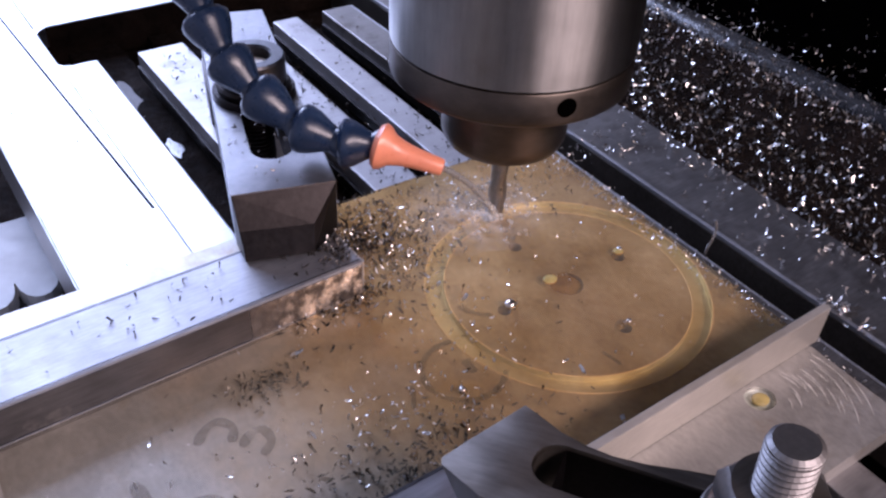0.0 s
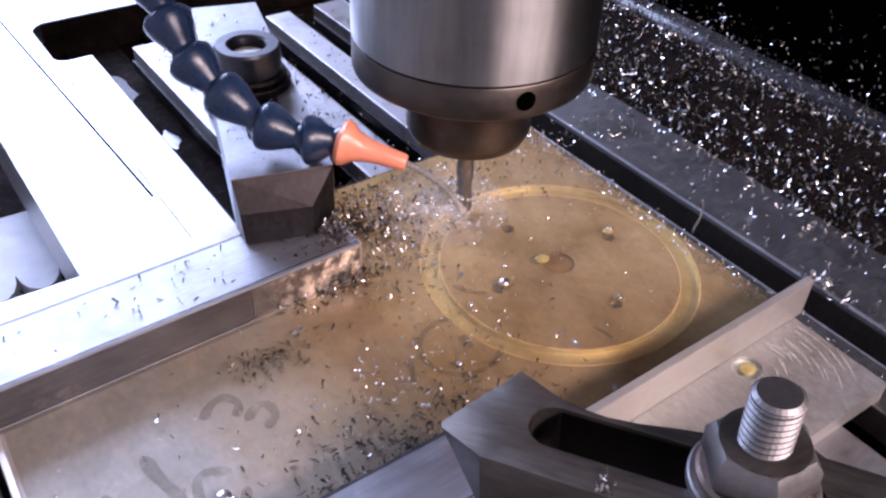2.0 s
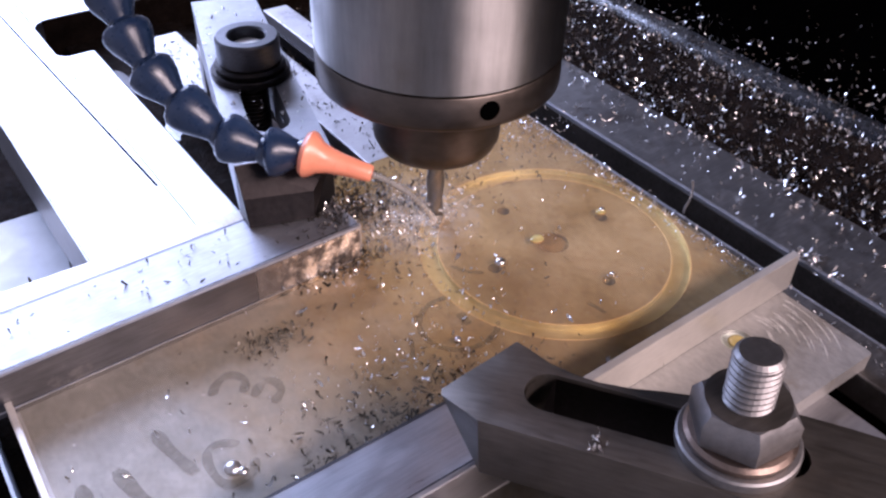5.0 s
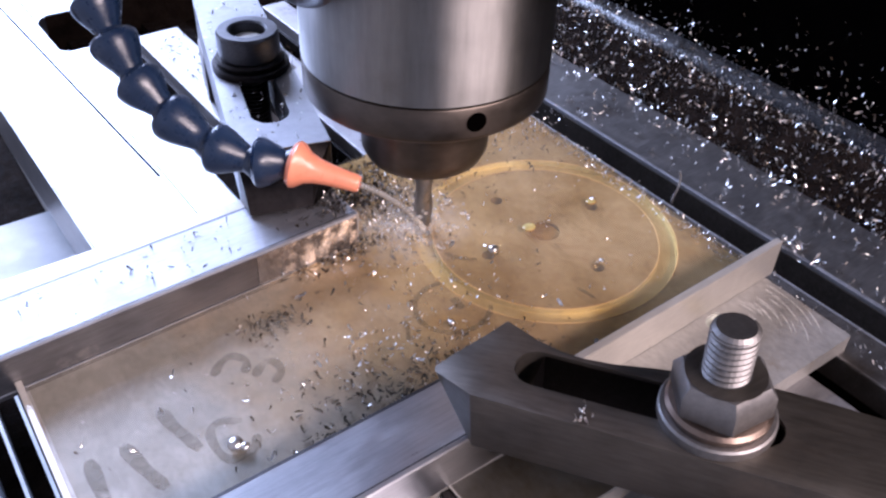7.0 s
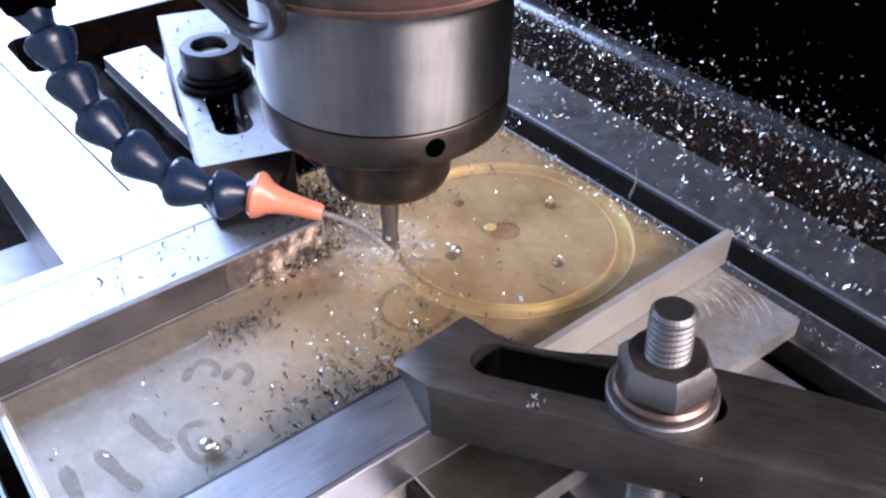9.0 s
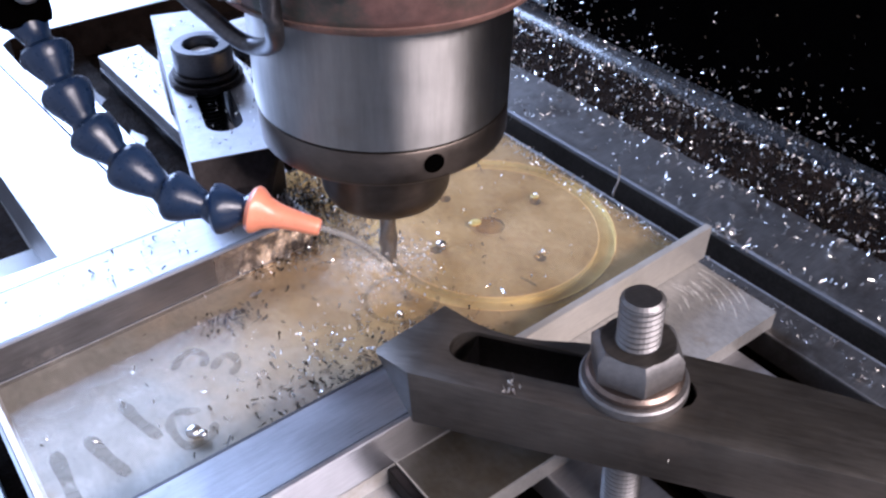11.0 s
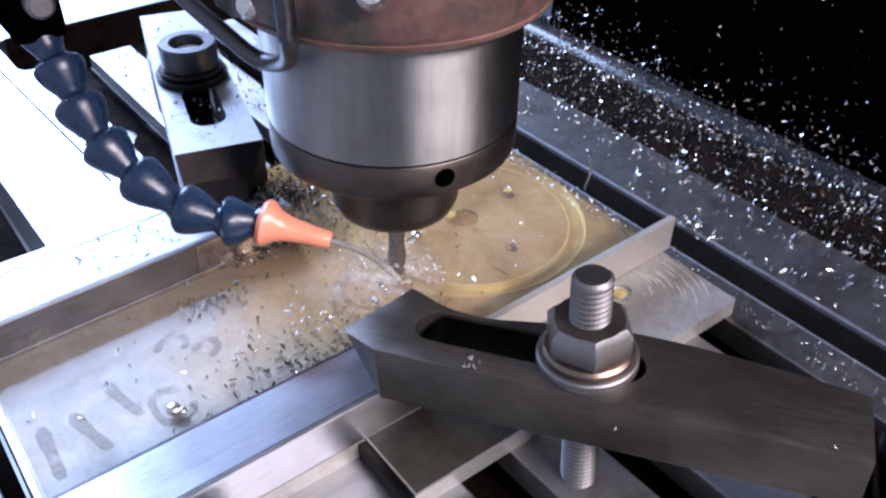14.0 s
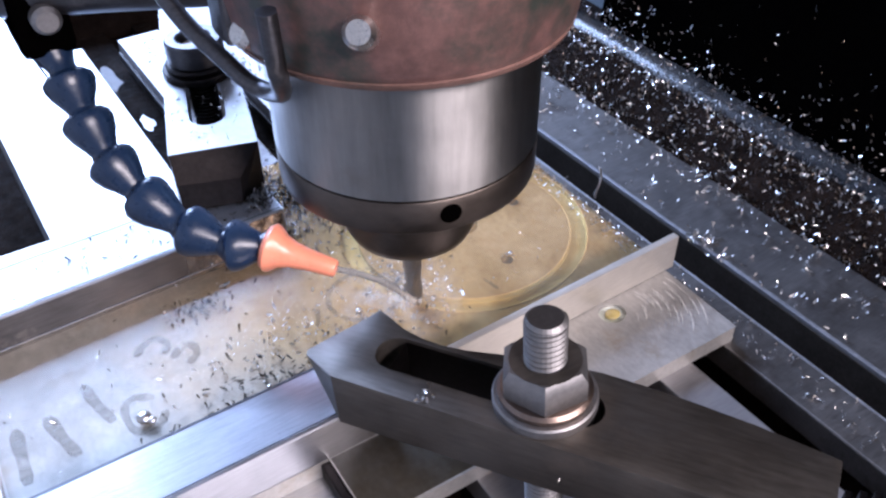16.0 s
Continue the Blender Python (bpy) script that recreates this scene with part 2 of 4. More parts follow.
def link(name, bm, material, parent=None, label="", smooth=None):
    """A bmesh as one mesh object."""
    bmesh.ops.recalc_face_normals(bm, faces=bm.faces)
    me = bpy.data.meshes.new(name)
    if smooth is not None:
        for f in bm.faces:
            f.smooth = True
        for e in bm.edges:
            if len(e.link_faces) == 2 and e.calc_face_angle(0) > radians(smooth):
                e.smooth = False
    bm.to_mesh(me)
    bm.free()
    me.materials.append(material)
    ob = new(name, me)
    if parent:
        ob.parent = parent
    if label:
        tagged(ob, label)
    return ob


def part(name, bm, material, parent, label="", smooth=None):
    return link(name, bm, material, parent, label, smooth)


def base(name, x, y, z, rz=0.0, rx=0.0):
    ob = new(name)
    ob.empty_display_size = 0.01
    ob.matrix_basis = pose(x, y, z, rx, 0, rz)
    return ob


def box(x0, x1, y0, y1, z0, z1, bevel=0.0005, bm=None):
    bm = bm or bmesh.new()
    r = bmesh.ops.create_cube(bm, size=1.0)
    for v in r["verts"]:
        v.co = Vector(((x0 + x1) / 2 + v.co.x * (x1 - x0), (y0 + y1) / 2 + v.co.y * (y1 - y0), (z0 + z1) / 2 + v.co.z * (z1 - z0)))
    if bevel:
        edges = list({e for v in r["verts"] for e in v.link_edges})
        bmesh.ops.bevel(bm, geom=edges, offset=bevel, segments=2, affect="EDGES", profile=0.6)
    return bm


def lathe(profile, steps=48, bm=None, close=True):
    """Turns (radius, z) pairs about the z axis."""
    bm = bm or bmesh.new()
    rings = []
    for r, z in profile:
        rings.append([bm.verts.new((r * math.cos(2 * math.pi * i / steps), r * math.sin(2 * math.pi * i / steps), z)) for i in range(steps)])
    for a, b in zip(rings, rings[1:]):
        for i in range(steps):
            bm.faces.new((a[i], a[(i + 1) % steps], b[(i + 1) % steps], b[i]))
    if close:
        bm.faces.new(rings[0])
        bm.faces.new(rings[-1])
    return bm


def loop(bm, pts, z):
    vs = [bm.verts.new((x, y, z)) for x, y in pts]
    return vs, [bm.edges.new((vs[i], vs[(i + 1) % len(vs)])) for i in range(len(vs))]


def walls(bm, a, b):
    for i in range(len(a)):
        bm.faces.new((a[i], a[(i + 1) % len(a)], b[(i + 1) % len(b)], b[i]))


def circle(x, y, r, n=32):
    return [(x + r * math.cos(2 * math.pi * i / n), y + r * math.sin(2 * math.pi * i / n)) for i in range(n)]


def slab(outline, holes, z0, z1, top=None, bevel=0.0):
    """A flat plate with an outline and openings right through it. top: an optional height for a point."""
    bm = bmesh.new()
    edges, pairs = [], []
    for pts in (outline, *holes):
        a, ea = loop(bm, pts, z1)
        b, eb = loop(bm, pts, z0)
        pairs.append((a, b))
        edges.append((ea, eb))
    for k in (0, 1):
        bmesh.ops.triangle_fill(bm, use_beauty=True, use_dissolve=False, edges=[e for pair in edges for e in pair[k]])
    for a, b in pairs:
        walls(bm, a, b)
    return bm


def tube(points, radius, steps=12, bm=None, cap=True):
    """A round tube along points; radius: one number or one for each point."""
    bm = bm or bmesh.new()
    pts = [Vector(p) for p in points]
    rings, up = [], Vector((0, 0, 1))
    for i, p in enumerate(pts):
        d = (pts[min(i + 1, len(pts) - 1)] - pts[max(i - 1, 0)]).normalized()
        u = d.cross(up if abs(d.z) < 0.95 else Vector((1, 0, 0))).normalized()
        v = d.cross(u)
        r = radius[i] if isinstance(radius, (list, tuple)) else radius
        rings.append([bm.verts.new(p + r * (math.cos(2 * math.pi * k / steps) * u + math.sin(2 * math.pi * k / steps) * v)) for k in range(steps)])
    for a, b in zip(rings, rings[1:]):
        walls(bm, a, b)
    if cap:
        bm.faces.new(rings[0])
        bm.faces.new(rings[-1])
    return bm


def smooth_path(points, n):
    """Catmull-Rom through points, n steps between two."""
    p = [Vector(q) for q in points]
    p = [2 * p[0] - p[1]] + p + [2 * p[-1] - p[-2]]
    out = []
    for i in range(1, len(p) - 2):
        for k in range(n):
            t = k / n
            out.append(0.5 * ((2 * p[i]) + (p[i + 1] - p[i - 1]) * t + (2 * p[i - 1] - 5 * p[i] + 4 * p[i + 1] - p[i + 2]) * t * t + (3 * p[i] - p[i - 1] - 3 * p[i + 1] + p[i + 2]) * t ** 3))
    return out + [p[-2]]


ON_TABLE, ON_SADDLE = [], []

# ---- the machine table, fed under the spindle ----
TOP = -0.0075
TABLE_TURN = 1.2


def milling_table():
    t = base("milling_table", 0, 0, TOP, TABLE_TURN)
    # Bed, body and rib feet are coloured dark for the shade below the ribs.
    part("bed", box(-0.149, 0.122, -0.62, 0.458, -0.034, -0.026, 0.002), GREASE_SHADE, t, "oily cast iron bed under the slots, darkened for their shade")
    part("table_body", box(-0.085, 0.122, -0.60, 0.44, -0.0625, -0.0338, 0.003), GREASE_SHADE, t, "dark underside of the table")
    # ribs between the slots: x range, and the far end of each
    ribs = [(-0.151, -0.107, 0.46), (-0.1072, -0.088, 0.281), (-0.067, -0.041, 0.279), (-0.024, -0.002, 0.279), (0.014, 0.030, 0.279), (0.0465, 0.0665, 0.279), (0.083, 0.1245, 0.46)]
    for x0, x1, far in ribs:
        part("rib_foot", box(x0 + 0.005, x1 - 0.005, -0.62, far - 0.002, -0.026, -0.0118, 0), GREASE_SHADE, t)
        bm = box(x0, x1, -0.62, far, -0.012, 0.0, 0.0008)
        part("rib", bm, TABLE_IRON if x0 < -0.1 else REAR_RIB if x0 > 0.04 else DULL, t, "worn ground iron rib of the table")
    # Two bright strips painting the highlight along the rib edges.
    part("edge_line", box(0.0829, 0.0849, -0.62, 0.335, -0.0016, 0.0003, 0.0003), DAM, t, "bright line for the bevel's highlight on the rear rib")
    part("edge_line", box(0.0657, 0.0668, -0.62, 0.278, -0.0012, 0.0002, 0.0003), DAM, t, "thin bright line for the highlight on the rib beside the slot")
    # what lies in the slots: oily floors darkened for shade, a ledge down each side, rounded pocket corners
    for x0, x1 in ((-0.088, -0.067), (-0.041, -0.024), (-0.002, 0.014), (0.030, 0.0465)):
        part("slot_floor", box(x0 - 0.004, x1 + 0.004, -0.05, 0.335, -0.026, -0.0185, 0.001), GREASE_SHADE, t, "oily wet floor of a T-slot, darkened for its shade")
        part("slot_ledge", box(x1 - 0.0016, x1 + 0.001, -0.05, 0.277, -0.0128, -0.0070, 0.0004), OILY_SHADED, t, "worn ledge inside the slot")
    for x, y, sx, sy in ((-0.0800, 0.268, 0.0065, 0.016), (-0.0770, 0.205, 0.0035, 0.009), (-0.0335, 0.200, 0.0040, 0.018), (0.006, 0.170, 0.0040, 0.016)):
        bm = bmesh.new()
        ring, _ = loop(bm, [(x + sx * (1 + 0.25 * math.sin(3 * a + 40 * y)) * math.cos(a), y + sy * (1 + 0.2 * math.sin(4 * a + 9)) * math.sin(a)) for a in (2 * math.pi * i / 28 for i in range(28))], -0.0180)
        bm.faces.new(ring)
        part("wet_patch", bm, OILY_SHADED if y > 0.25 else WET, t, "bluish puddle in the slot")
    for x, y, turn in ((-0.1072, 0.3352, 180), (-0.1072, 0.281, 90)):
        bm = bmesh.new()
        rad = 0.010 if turn == 180 else 0.007
        corner = [(0.0, 0.0)] + [(rad - rad * math.sin(a), rad - rad * math.cos(a)) for a in (math.pi / 2 * i / 8 for i in range(9))]
        top_ring, _ = loop(bm, corner, -0.0003)
        low_ring, _ = loop(bm, corner, -0.0118)
        bm.faces.new(top_ring)
        bm.faces.new(low_ring)
        walls(bm, top_ring, low_ring)
        part("pocket_corner", bm, TABLE_IRON, t).matrix_basis = pose(x, y, 0, 0, 0, -90 if turn == 180 else 0)
    # Dark liners on the pocket's end and the rear rib's side, for shade.
    part("pocket_wall", box(-0.1065, 0.0826, 0.3344, 0.3349, -0.024, -0.0004, 0), GREASE_SHADE, t)
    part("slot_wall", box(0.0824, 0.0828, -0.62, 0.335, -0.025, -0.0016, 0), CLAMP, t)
    part("end_rim", box(-0.1068, 0.0828, 0.335, 0.46, -0.024, 0.0, 0.001), TABLE_IRON, t)
    part("front_face", box(-0.1515, -0.1505, -0.62, 0.46, -0.033, -0.0015, 0), TABLE_IRON, t, "machined front face of the table")
    part("scribed_line", box(-0.0006, 0.0006, -0.046, 0.272, 0.0, 0.00015, 0), RUBBER, t, "thin dark scribed line").matrix_basis = pose(-0.1118, 0.182, 0, 0, 0, 2.4)
    return tagged(t, "bright ground iron milling table with T-slots, scattered with swarf", "machine table")


ON_TABLE.append(milling_table())


# ---- the workpiece and the dam round it ----
def workpiece():
    p = base("workpiece_plate", 0, 0, 0)
    z0, inner, outer, deep = TOP, RING - 0.0037, RING + 0.0037, -0.0022
    outline = [(-0.1975, -0.0785), (-0.104, -0.0785), (-0.104, -0.107), (0.0530, -0.107), (0.0535, -0.1065), (0.0535, 0.088), (-0.1975, 0.088)]
    hole = [(0.0187 + 0.0056 * math.cos(a), -0.0762 + 0.0050 * math.sin(a)) for a in (2 * math.pi * i / 24 for i in range(24))]
    bm = bmesh.new()
    o1, eo1 = loop(bm, outline, 0)
    o0, eo0 = loop(bm, outline, z0)
    h1, eh1 = loop(bm, hole, 0)
    h0, eh0 = loop(bm, hole, z0)
    c1, ec1 = loop(bm, circle(0, 0, outer, 96), 0)
    c0, ec0 = loop(bm, circle(0, 0, outer, 96), z0)
    for es in (eo1 + eh1 + ec1, eo0 + eh0 + ec0):
        bmesh.ops.triangle_fill(bm, use_beauty=True, use_dissolve=False, edges=es)
    for a, b in ((o1, o0), (h1, h0)):
        walls(bm, a, b)
    part("plate", bm, PLATE, p, "flat milled plate, coolant-stained")
    # Black strip laid against the corner's left edge.
    part("plate_edge", box(-0.1072, -0.1041, -0.1068, -0.0790, TOP + 0.0004, -0.0003, 0.0006), OILY_SHADED, p, "black strip along the plate's edge")
    bm = bmesh.new()
    vs, _ = loop(bm, hole, -0.0016)
    bm.faces.new(vs)
    part("filled_hole", bm, GROOVE, p, "hole brimming with oily coolant")
    bm = bmesh.new()
    i1, ei1 = loop(bm, circle(0, 0, inner, 96), 0)
    bores = [(0.0005, 0.001, 0.0064)] + [(0.0285 * math.cos(radians(a)), 0.0285 * math.sin(radians(a)), 0.0026) for a in (6, 96, 178, 276)]
    edges = list(ei1)
    for x, y, r in bores:
        a, ea = loop(bm, circle(x, y, r, 24), 0)
        b, eb = loop(bm, circle(x, y, r, 24), z0)
        walls(bm, a, b)
        edges += ea
    bmesh.ops.triangle_fill(bm, use_beauty=True, use_dissolve=False, edges=edges)
    well = bmesh.new()
    vs, _ = loop(well, circle(0.0005, 0.001, 0.0063, 24), -0.0012)
    well.faces.new(vs)
    part("bore_pool", well, AMBER, p, "yellow oily coolant standing in the middle hole")
    part("disc", bm, PLATE, p, "round blank inside the milled groove, drilled with five holes")
    bm = bmesh.new()
    i1, _ = loop(bm, circle(0, 0, inner, 96), 0)
    i0, _ = loop(bm, circle(0, 0, inner + 0.0003, 96), deep)
    o0, _ = loop(bm, circle(0, 0, outer - 0.0003, 96), deep)
    o1, _ = loop(bm, circle(0, 0, outer, 96), 0)
    for a, b in ((i1, i0), (i0, o0), (o0, o1)):
        walls(bm, a, b)
    part("ring_groove", bm, GROOVE, p, "bright freshly milled ring groove", smooth=40)
    # Thin pale rings paint the highlight along both rims of the groove.
    for rad in (inner, outer):
        part("groove_glint", lathe([(rad - 0.00025, 0.0001), (rad - 0.0001, 0.0003), (rad + 0.0001, 0.0003), (rad + 0.00025, 0.0001)], 96, None, False), SCRATCH_GLINT, p, "bright ring painting the highlight on the groove's rim", 60)
    bm, rng = bmesh.new(), random.Random(31)
    for k in range(26):
        cx, rad = 0.020 + rng.uniform(-0.003, 0.003), 0.010 + 0.0011 * k
        a0 = rng.uniform(-0.9, -0.1)
        a1 = a0 + rng.uniform(0.25, 0.8)
        prev = None
        for i in range(9):
            a, w = a0 + (a1 - a0) * i / 8, 0.00034 * math.sin(math.pi * (i + 0.5) / 9) * rng.uniform(0.5, 1.3)
            x, y = cx + rad * math.cos(a), -0.0780 + rad * math.sin(a)
            if x > 0.0525 or y < -0.106 or y > -0.0715:
                prev = None
                continue
            cur = (bm.verts.new((x - w, y, 0.00025)), bm.verts.new((x + w, y, 0.00025)))
            if prev:
                bm.faces.new((prev[0], prev[1], cur[1], cur[0]))
            prev = cur
    part("scratched_patch", bm, SCRATCH_GLINT, p, "bright curved tool marks")
    return tagged(p, "flat metal workpiece plate with a milled ring groove and drilled holes", "workpiece")


ON_TABLE.append(workpiece())


def bar(name, label, length, width, height, x, y, z, turn, mat, toned_faces=False):
    """A bar whose inner lower right corner is at the place given, running to the left."""
    ob = base(name, 0, 0, 0)
    part("bar", box(-length, 0, 0, width, 0, height, 0.0011), mat, ob)
    part("edge_line", box(-length, -0.0006, 0.0014, 0.0019, height, height + 0.0001, 0), GRIME_SHADE, ob, "thin dark line along the bar")
    # Thin dark strip painting the shade of the gap between bar and table.
    part("far_gap_line", box(-length, -0.0006, width - 0.0012, width - 0.0002, height - 0.0004, height + 0.0001, 0), GRIME_SHADE, ob, "dark line on the bar for the shade in the gap behind it")
    if toned_faces:
        # Near its end the face carries painted reflections of rippled light.
        part("ripple_lit_face", box(-0.044, -0.0012, -0.0005, -0.0002, 0.0, height - 0.0008, 0), RIPPLE_LIT, ob, "blotchy wet face with rippled reflections painted in")
        # A lighter steel here paints the warm lamp's reflection on the end.
        part("end_face", box(0.0002, 0.0007, 0.0012, width - 0.0012, 0.0006, height - 0.0012, 0), STRIP, ob, "sawn end of the bar, brightened for the lamp's reflection")
        # Thin bright bead painting a reflection along the bar's foot.
        part("foot_glint", box(-length, -0.002, -0.0009, -0.0005, 0.0020, 0.0025, 0.0002), BAR, ob, "bright line at the bar's foot for a reflection")
        # Dark sheet over the inner face: grime and the shaded side in one colour.
        part("grimy_shaded_face", box(-length, -0.0442, -0.0004, -0.0001, 0.0, height - 0.0008, 0), GRIME_SHADE, ob, "dark grimy inner face of the bar, its shade put into the colour")
    ob.matrix_basis = pose(x, y, z, 0, 0, turn)
    return tagged(ob, label, "metal bar", "bars round the workpiece")


ON_TABLE.append(bar("dam_bar", "long ground steel bar clamped along the workpiece as a coolant dam", 0.24, 0.0285, 0.0165, -0.0680, 0.0330, 0.0002, 2.4, DAM, True))
ON_TABLE.append(bar("dam_bar", "grey steel bar held down by the strap clamp beside the workpiece", 0.22, 0.0235, 0.018, -0.0800, -0.0785, 0.0002, 1.0, BAR))


def end_strip():
    ob = base("dam_strip", 0, 0, 0)
    part("strip", box(-0.122, 0, 0, 0.0030, 0, 0.0160, 0.0004), STRIP, ob)
    # Dark sheet painting the shadow on the strip's pool side.
    part("grimy_shaded_face", box(-0.121, -0.001, 0.0031, 0.0034, 0, 0.0153, 0), GRIME_SHADE, ob, "face of the strip, darkened for the shadow band beside it")
    # Ragged black wedge on the pool side, imitating the strip's shadow.
    bm = bmesh.new()
    rng = random.Random(8)
    rows = []
    for i in range(61):
        x, w = -0.120 + 0.118 * i / 60, rng.uniform(0.0016, 0.0034)
        rows.append([bm.verts.new(p) for p in ((x, 0.0034, 0.0042), (x, 0.0034 + 0.5 * w, 0.0034), (x, 0.0034 + w, 0.0018))])
    for a, b in zip(rows, rows[1:]):
        for k in (0, 1):
            bm.faces.new((a[k], b[k], b[k + 1], a[k + 1]))
    part("foot_shade", bm, GREASE_SHADE, ob, "black wedge along the strip's foot, put there for its shadow", 60)
    ob.matrix_basis = pose(0.0575, -0.0687, 0.0002, 0, 0, 2.0)
    return tagged(ob, "thin bright steel strip standing on edge across the workpiece", "metal strip", "bars round the workpiece")


ON_TABLE.append(end_strip())


def left_strip():
    ob = link("dam_strip", box(-0.0022, 0, -0.0535, 0.0275, 0, 0.0055, 0.0004), STRIP)
    ob.matrix_basis = pose(-0.1965, 0, 0.0002)
    return tagged(ob, "low thin bright strip closing the coolant pool", "metal strip", "bars round the workpiece")


ON_TABLE.append(left_strip())


def coolant():
    bm = bmesh.new()
    vs, es = loop(bm, [(-0.1955, -0.0560), (-0.079, -0.0550), (-0.075, -0.0715), (0.0530, -0.0672), (0.0530, 0.0865), (-0.066, 0.0865), (-0.0665, 0.0340), (-0.1955, 0.0285)], 0.0022)
    bmesh.ops.triangle_fill(bm, use_beauty=True, use_dissolve=False, edges=es)
    ob = link("coolant_pool", bm, COOLANT)
    ob.visible_shadow = False
    return tagged(ob, "shallow pool of amber coolant lying on the workpiece", "liquid", kind="structure")


ON_TABLE.append(coolant())


def shaded_puddle():
    """Oily film on the bare plate corner; its dark tint holds the clamp's shade."""
    rng = random.Random(21)
    right = [(-0.040 + 0.004 * math.sin(1.7 * i) + rng.uniform(-0.001, 0.001), -0.1066 + 0.0275 * i / 10) for i in range(11)]
    bm = bmesh.new()
    vs, es = loop(bm, [(-0.1036, -0.1066)] + right + [(-0.1036, -0.0790)], 0.0005)
    bmesh.ops.triangle_fill(bm, use_beauty=True, use_dissolve=False, edges=es)
    ob = link("shaded_puddle", bm, SHADE_OIL)
    ob.visible_shadow = False
    return tagged(ob, "thin film of oil on the workpiece corner, darkened for the clamp's shade", "liquid", kind="structure")


ON_TABLE.append(shaded_puddle())


# ---- clamps ----
def capsule(s0, s1, w, r, n=10):
    """A slot outline with round ends along s at the height w."""
    right = [(s1 - r + r * math.cos(a), w + r * math.sin(a)) for a in (-math.pi / 2 + math.pi * i / n for i in range(n + 1))]
    left = [(s0 + r + r * math.cos(a), w + r * math.sin(a)) for a in (math.pi / 2 + math.pi * i / n for i in range(n + 1))]
    return right + left


def hexagon(flats, z0, z1, bm=None, chamfer=0.0012):
    bm = bm or bmesh.new()
    r = flats / math.sqrt(3)
    rings = []
    for k, (f, z) in enumerate(((0.93, z0), (1.0, z0 + chamfer), (1.0, z1 - 2.2 * chamfer), (0.84, z1))):
        rings.append([bm.verts.new((r * f * math.cos(math.pi / 3 * i), r * f * math.sin(math.pi / 3 * i), z)) for i in range(6)])
    for a, b in zip(rings, rings[1:]):
        walls(bm, a, b)
    bm.faces.new(rings[0])
    bm.faces.new(rings[-1])
    return bm


def thread(radius, z0, z1, pitch, bm=None, steps=28):
    """A screw: a helical ridge round a core."""
    bm = bm or bmesh.new()
    turns = int((z1 - z0) / pitch)
    prof = [(radius * 0.86, 0.0), (radius, 0.35), (radius, 0.55), (radius * 0.86, 0.9)]
    prev = None
    for i in range(turns * steps + 1):
        a = 2 * math.pi * i / steps
        z = z0 + pitch * i / steps
        cur = [bm.verts.new((r * math.cos(a), r * math.sin(a), z + f * pitch)) for r, f in prof]
        if prev:
            for k in range(3):
                bm.faces.new((prev[k], prev[k + 1], cur[k + 1], cur[k]))
        prev = cur
    lathe([(radius * 0.87, z0), (radius * 0.87, z1 - 0.0005), (radius * 0.8, z1 + pitch)], steps, bm)
    lathe([(radius * 0.96, z1 - pitch * 0.3), (radius * 0.96, z1 + pitch * 0.5), (radius * 0.8, z1 + pitch)], steps, bm)
    return bm


CLAMP_AT = pose(-0.1002, -0.0823, 0.0232, 0, -3.6, -57.4)


def front_clamp():
    c = base("strap_clamp", 0, 0, 0)
    c.matrix_basis = CLAMP_AT
    outline = [(0.0, 0.0), (0.139, 0.0), (0.139, 0.0238), (0.134, 0.0248), (0.118, 0.0274), (0.100, 0.0294), (0.086, 0.0304), (0.0735, 0.0308), (0.058, 0.0294), (0.042, 0.0266), (0.033, 0.0246), (0.025, 0.0238), (0.018, 0.0244), (0.011, 0.0262),
               (0.004, 0.0294), (0.0, 0.0310), (-0.0050, 0.0240), (-0.0095, 0.0160), (-0.0135, 0.0082), (-0.0128, 0.0062)]
    bm = slab(outline, [capsule(0.0075, 0.0787, 0.0157, 0.0066)], 0.0, 0.0178)
    for v in bm.verts:
        if v.co.x < 0.0305 and v.co.z < 0.009:
            v.co.z -= 0.0028 * (1 - max(v.co.x, 0) / 0.0305)
        if v.co.x < -0.001 and v.co.z < 0.009:
            v.co.x = 0.001 + 0.2 * v.co.x
        if v.co.x < -0.001 and v.co.z > 0.009 and v.co.y < 0.03:
            v.co.z -= 0.0016
    bmesh.ops.recalc_face_normals(bm, faces=bm.faces)
    sharp = [e for e in bm.edges if len(e.link_faces) == 2 and e.calc_face_angle(0) > radians(38)]
    bmesh.ops.bevel(bm, geom=sharp, offset=0.0007, segments=2, affect="EDGES", profile=0.6, clamp_overlap=True)
    part("strap", bm, CLAMP, c, "dark blackened steel strap with a long slot", 30)
    wall = capsule(0.0078, 0.0784, 0.0157, 0.0063)
    # Lining in two colours: brown for the lit end, black for the shaded side.
    for name, keep, mat, label in (("slot_wall", [p for p in wall if p[0] < 0.0142], CLAMP, "brown end of the slot, left lighter where it is lit"), ("slot_side", [p for p in wall if p[0] > 0.0140], OILY_SHADED, "oily wall of the slot, blackened for the shade inside")):
        strip = bmesh.new()
        ring = [(strip.verts.new((x, y, 0.0006)), strip.verts.new((x, y, 0.0166))) for x, y in keep]
        for (a0, a1), (b0, b1) in zip(ring, ring[1:]):
            strip.faces.new((a0, b0, b1, a1))
        part(name, strip, mat, c, label, 50)
    return tagged(c, "dark steel strap clamp with a long slot, pressing on the bar", "clamp", "strap clamps")


ON_TABLE.append(front_clamp())


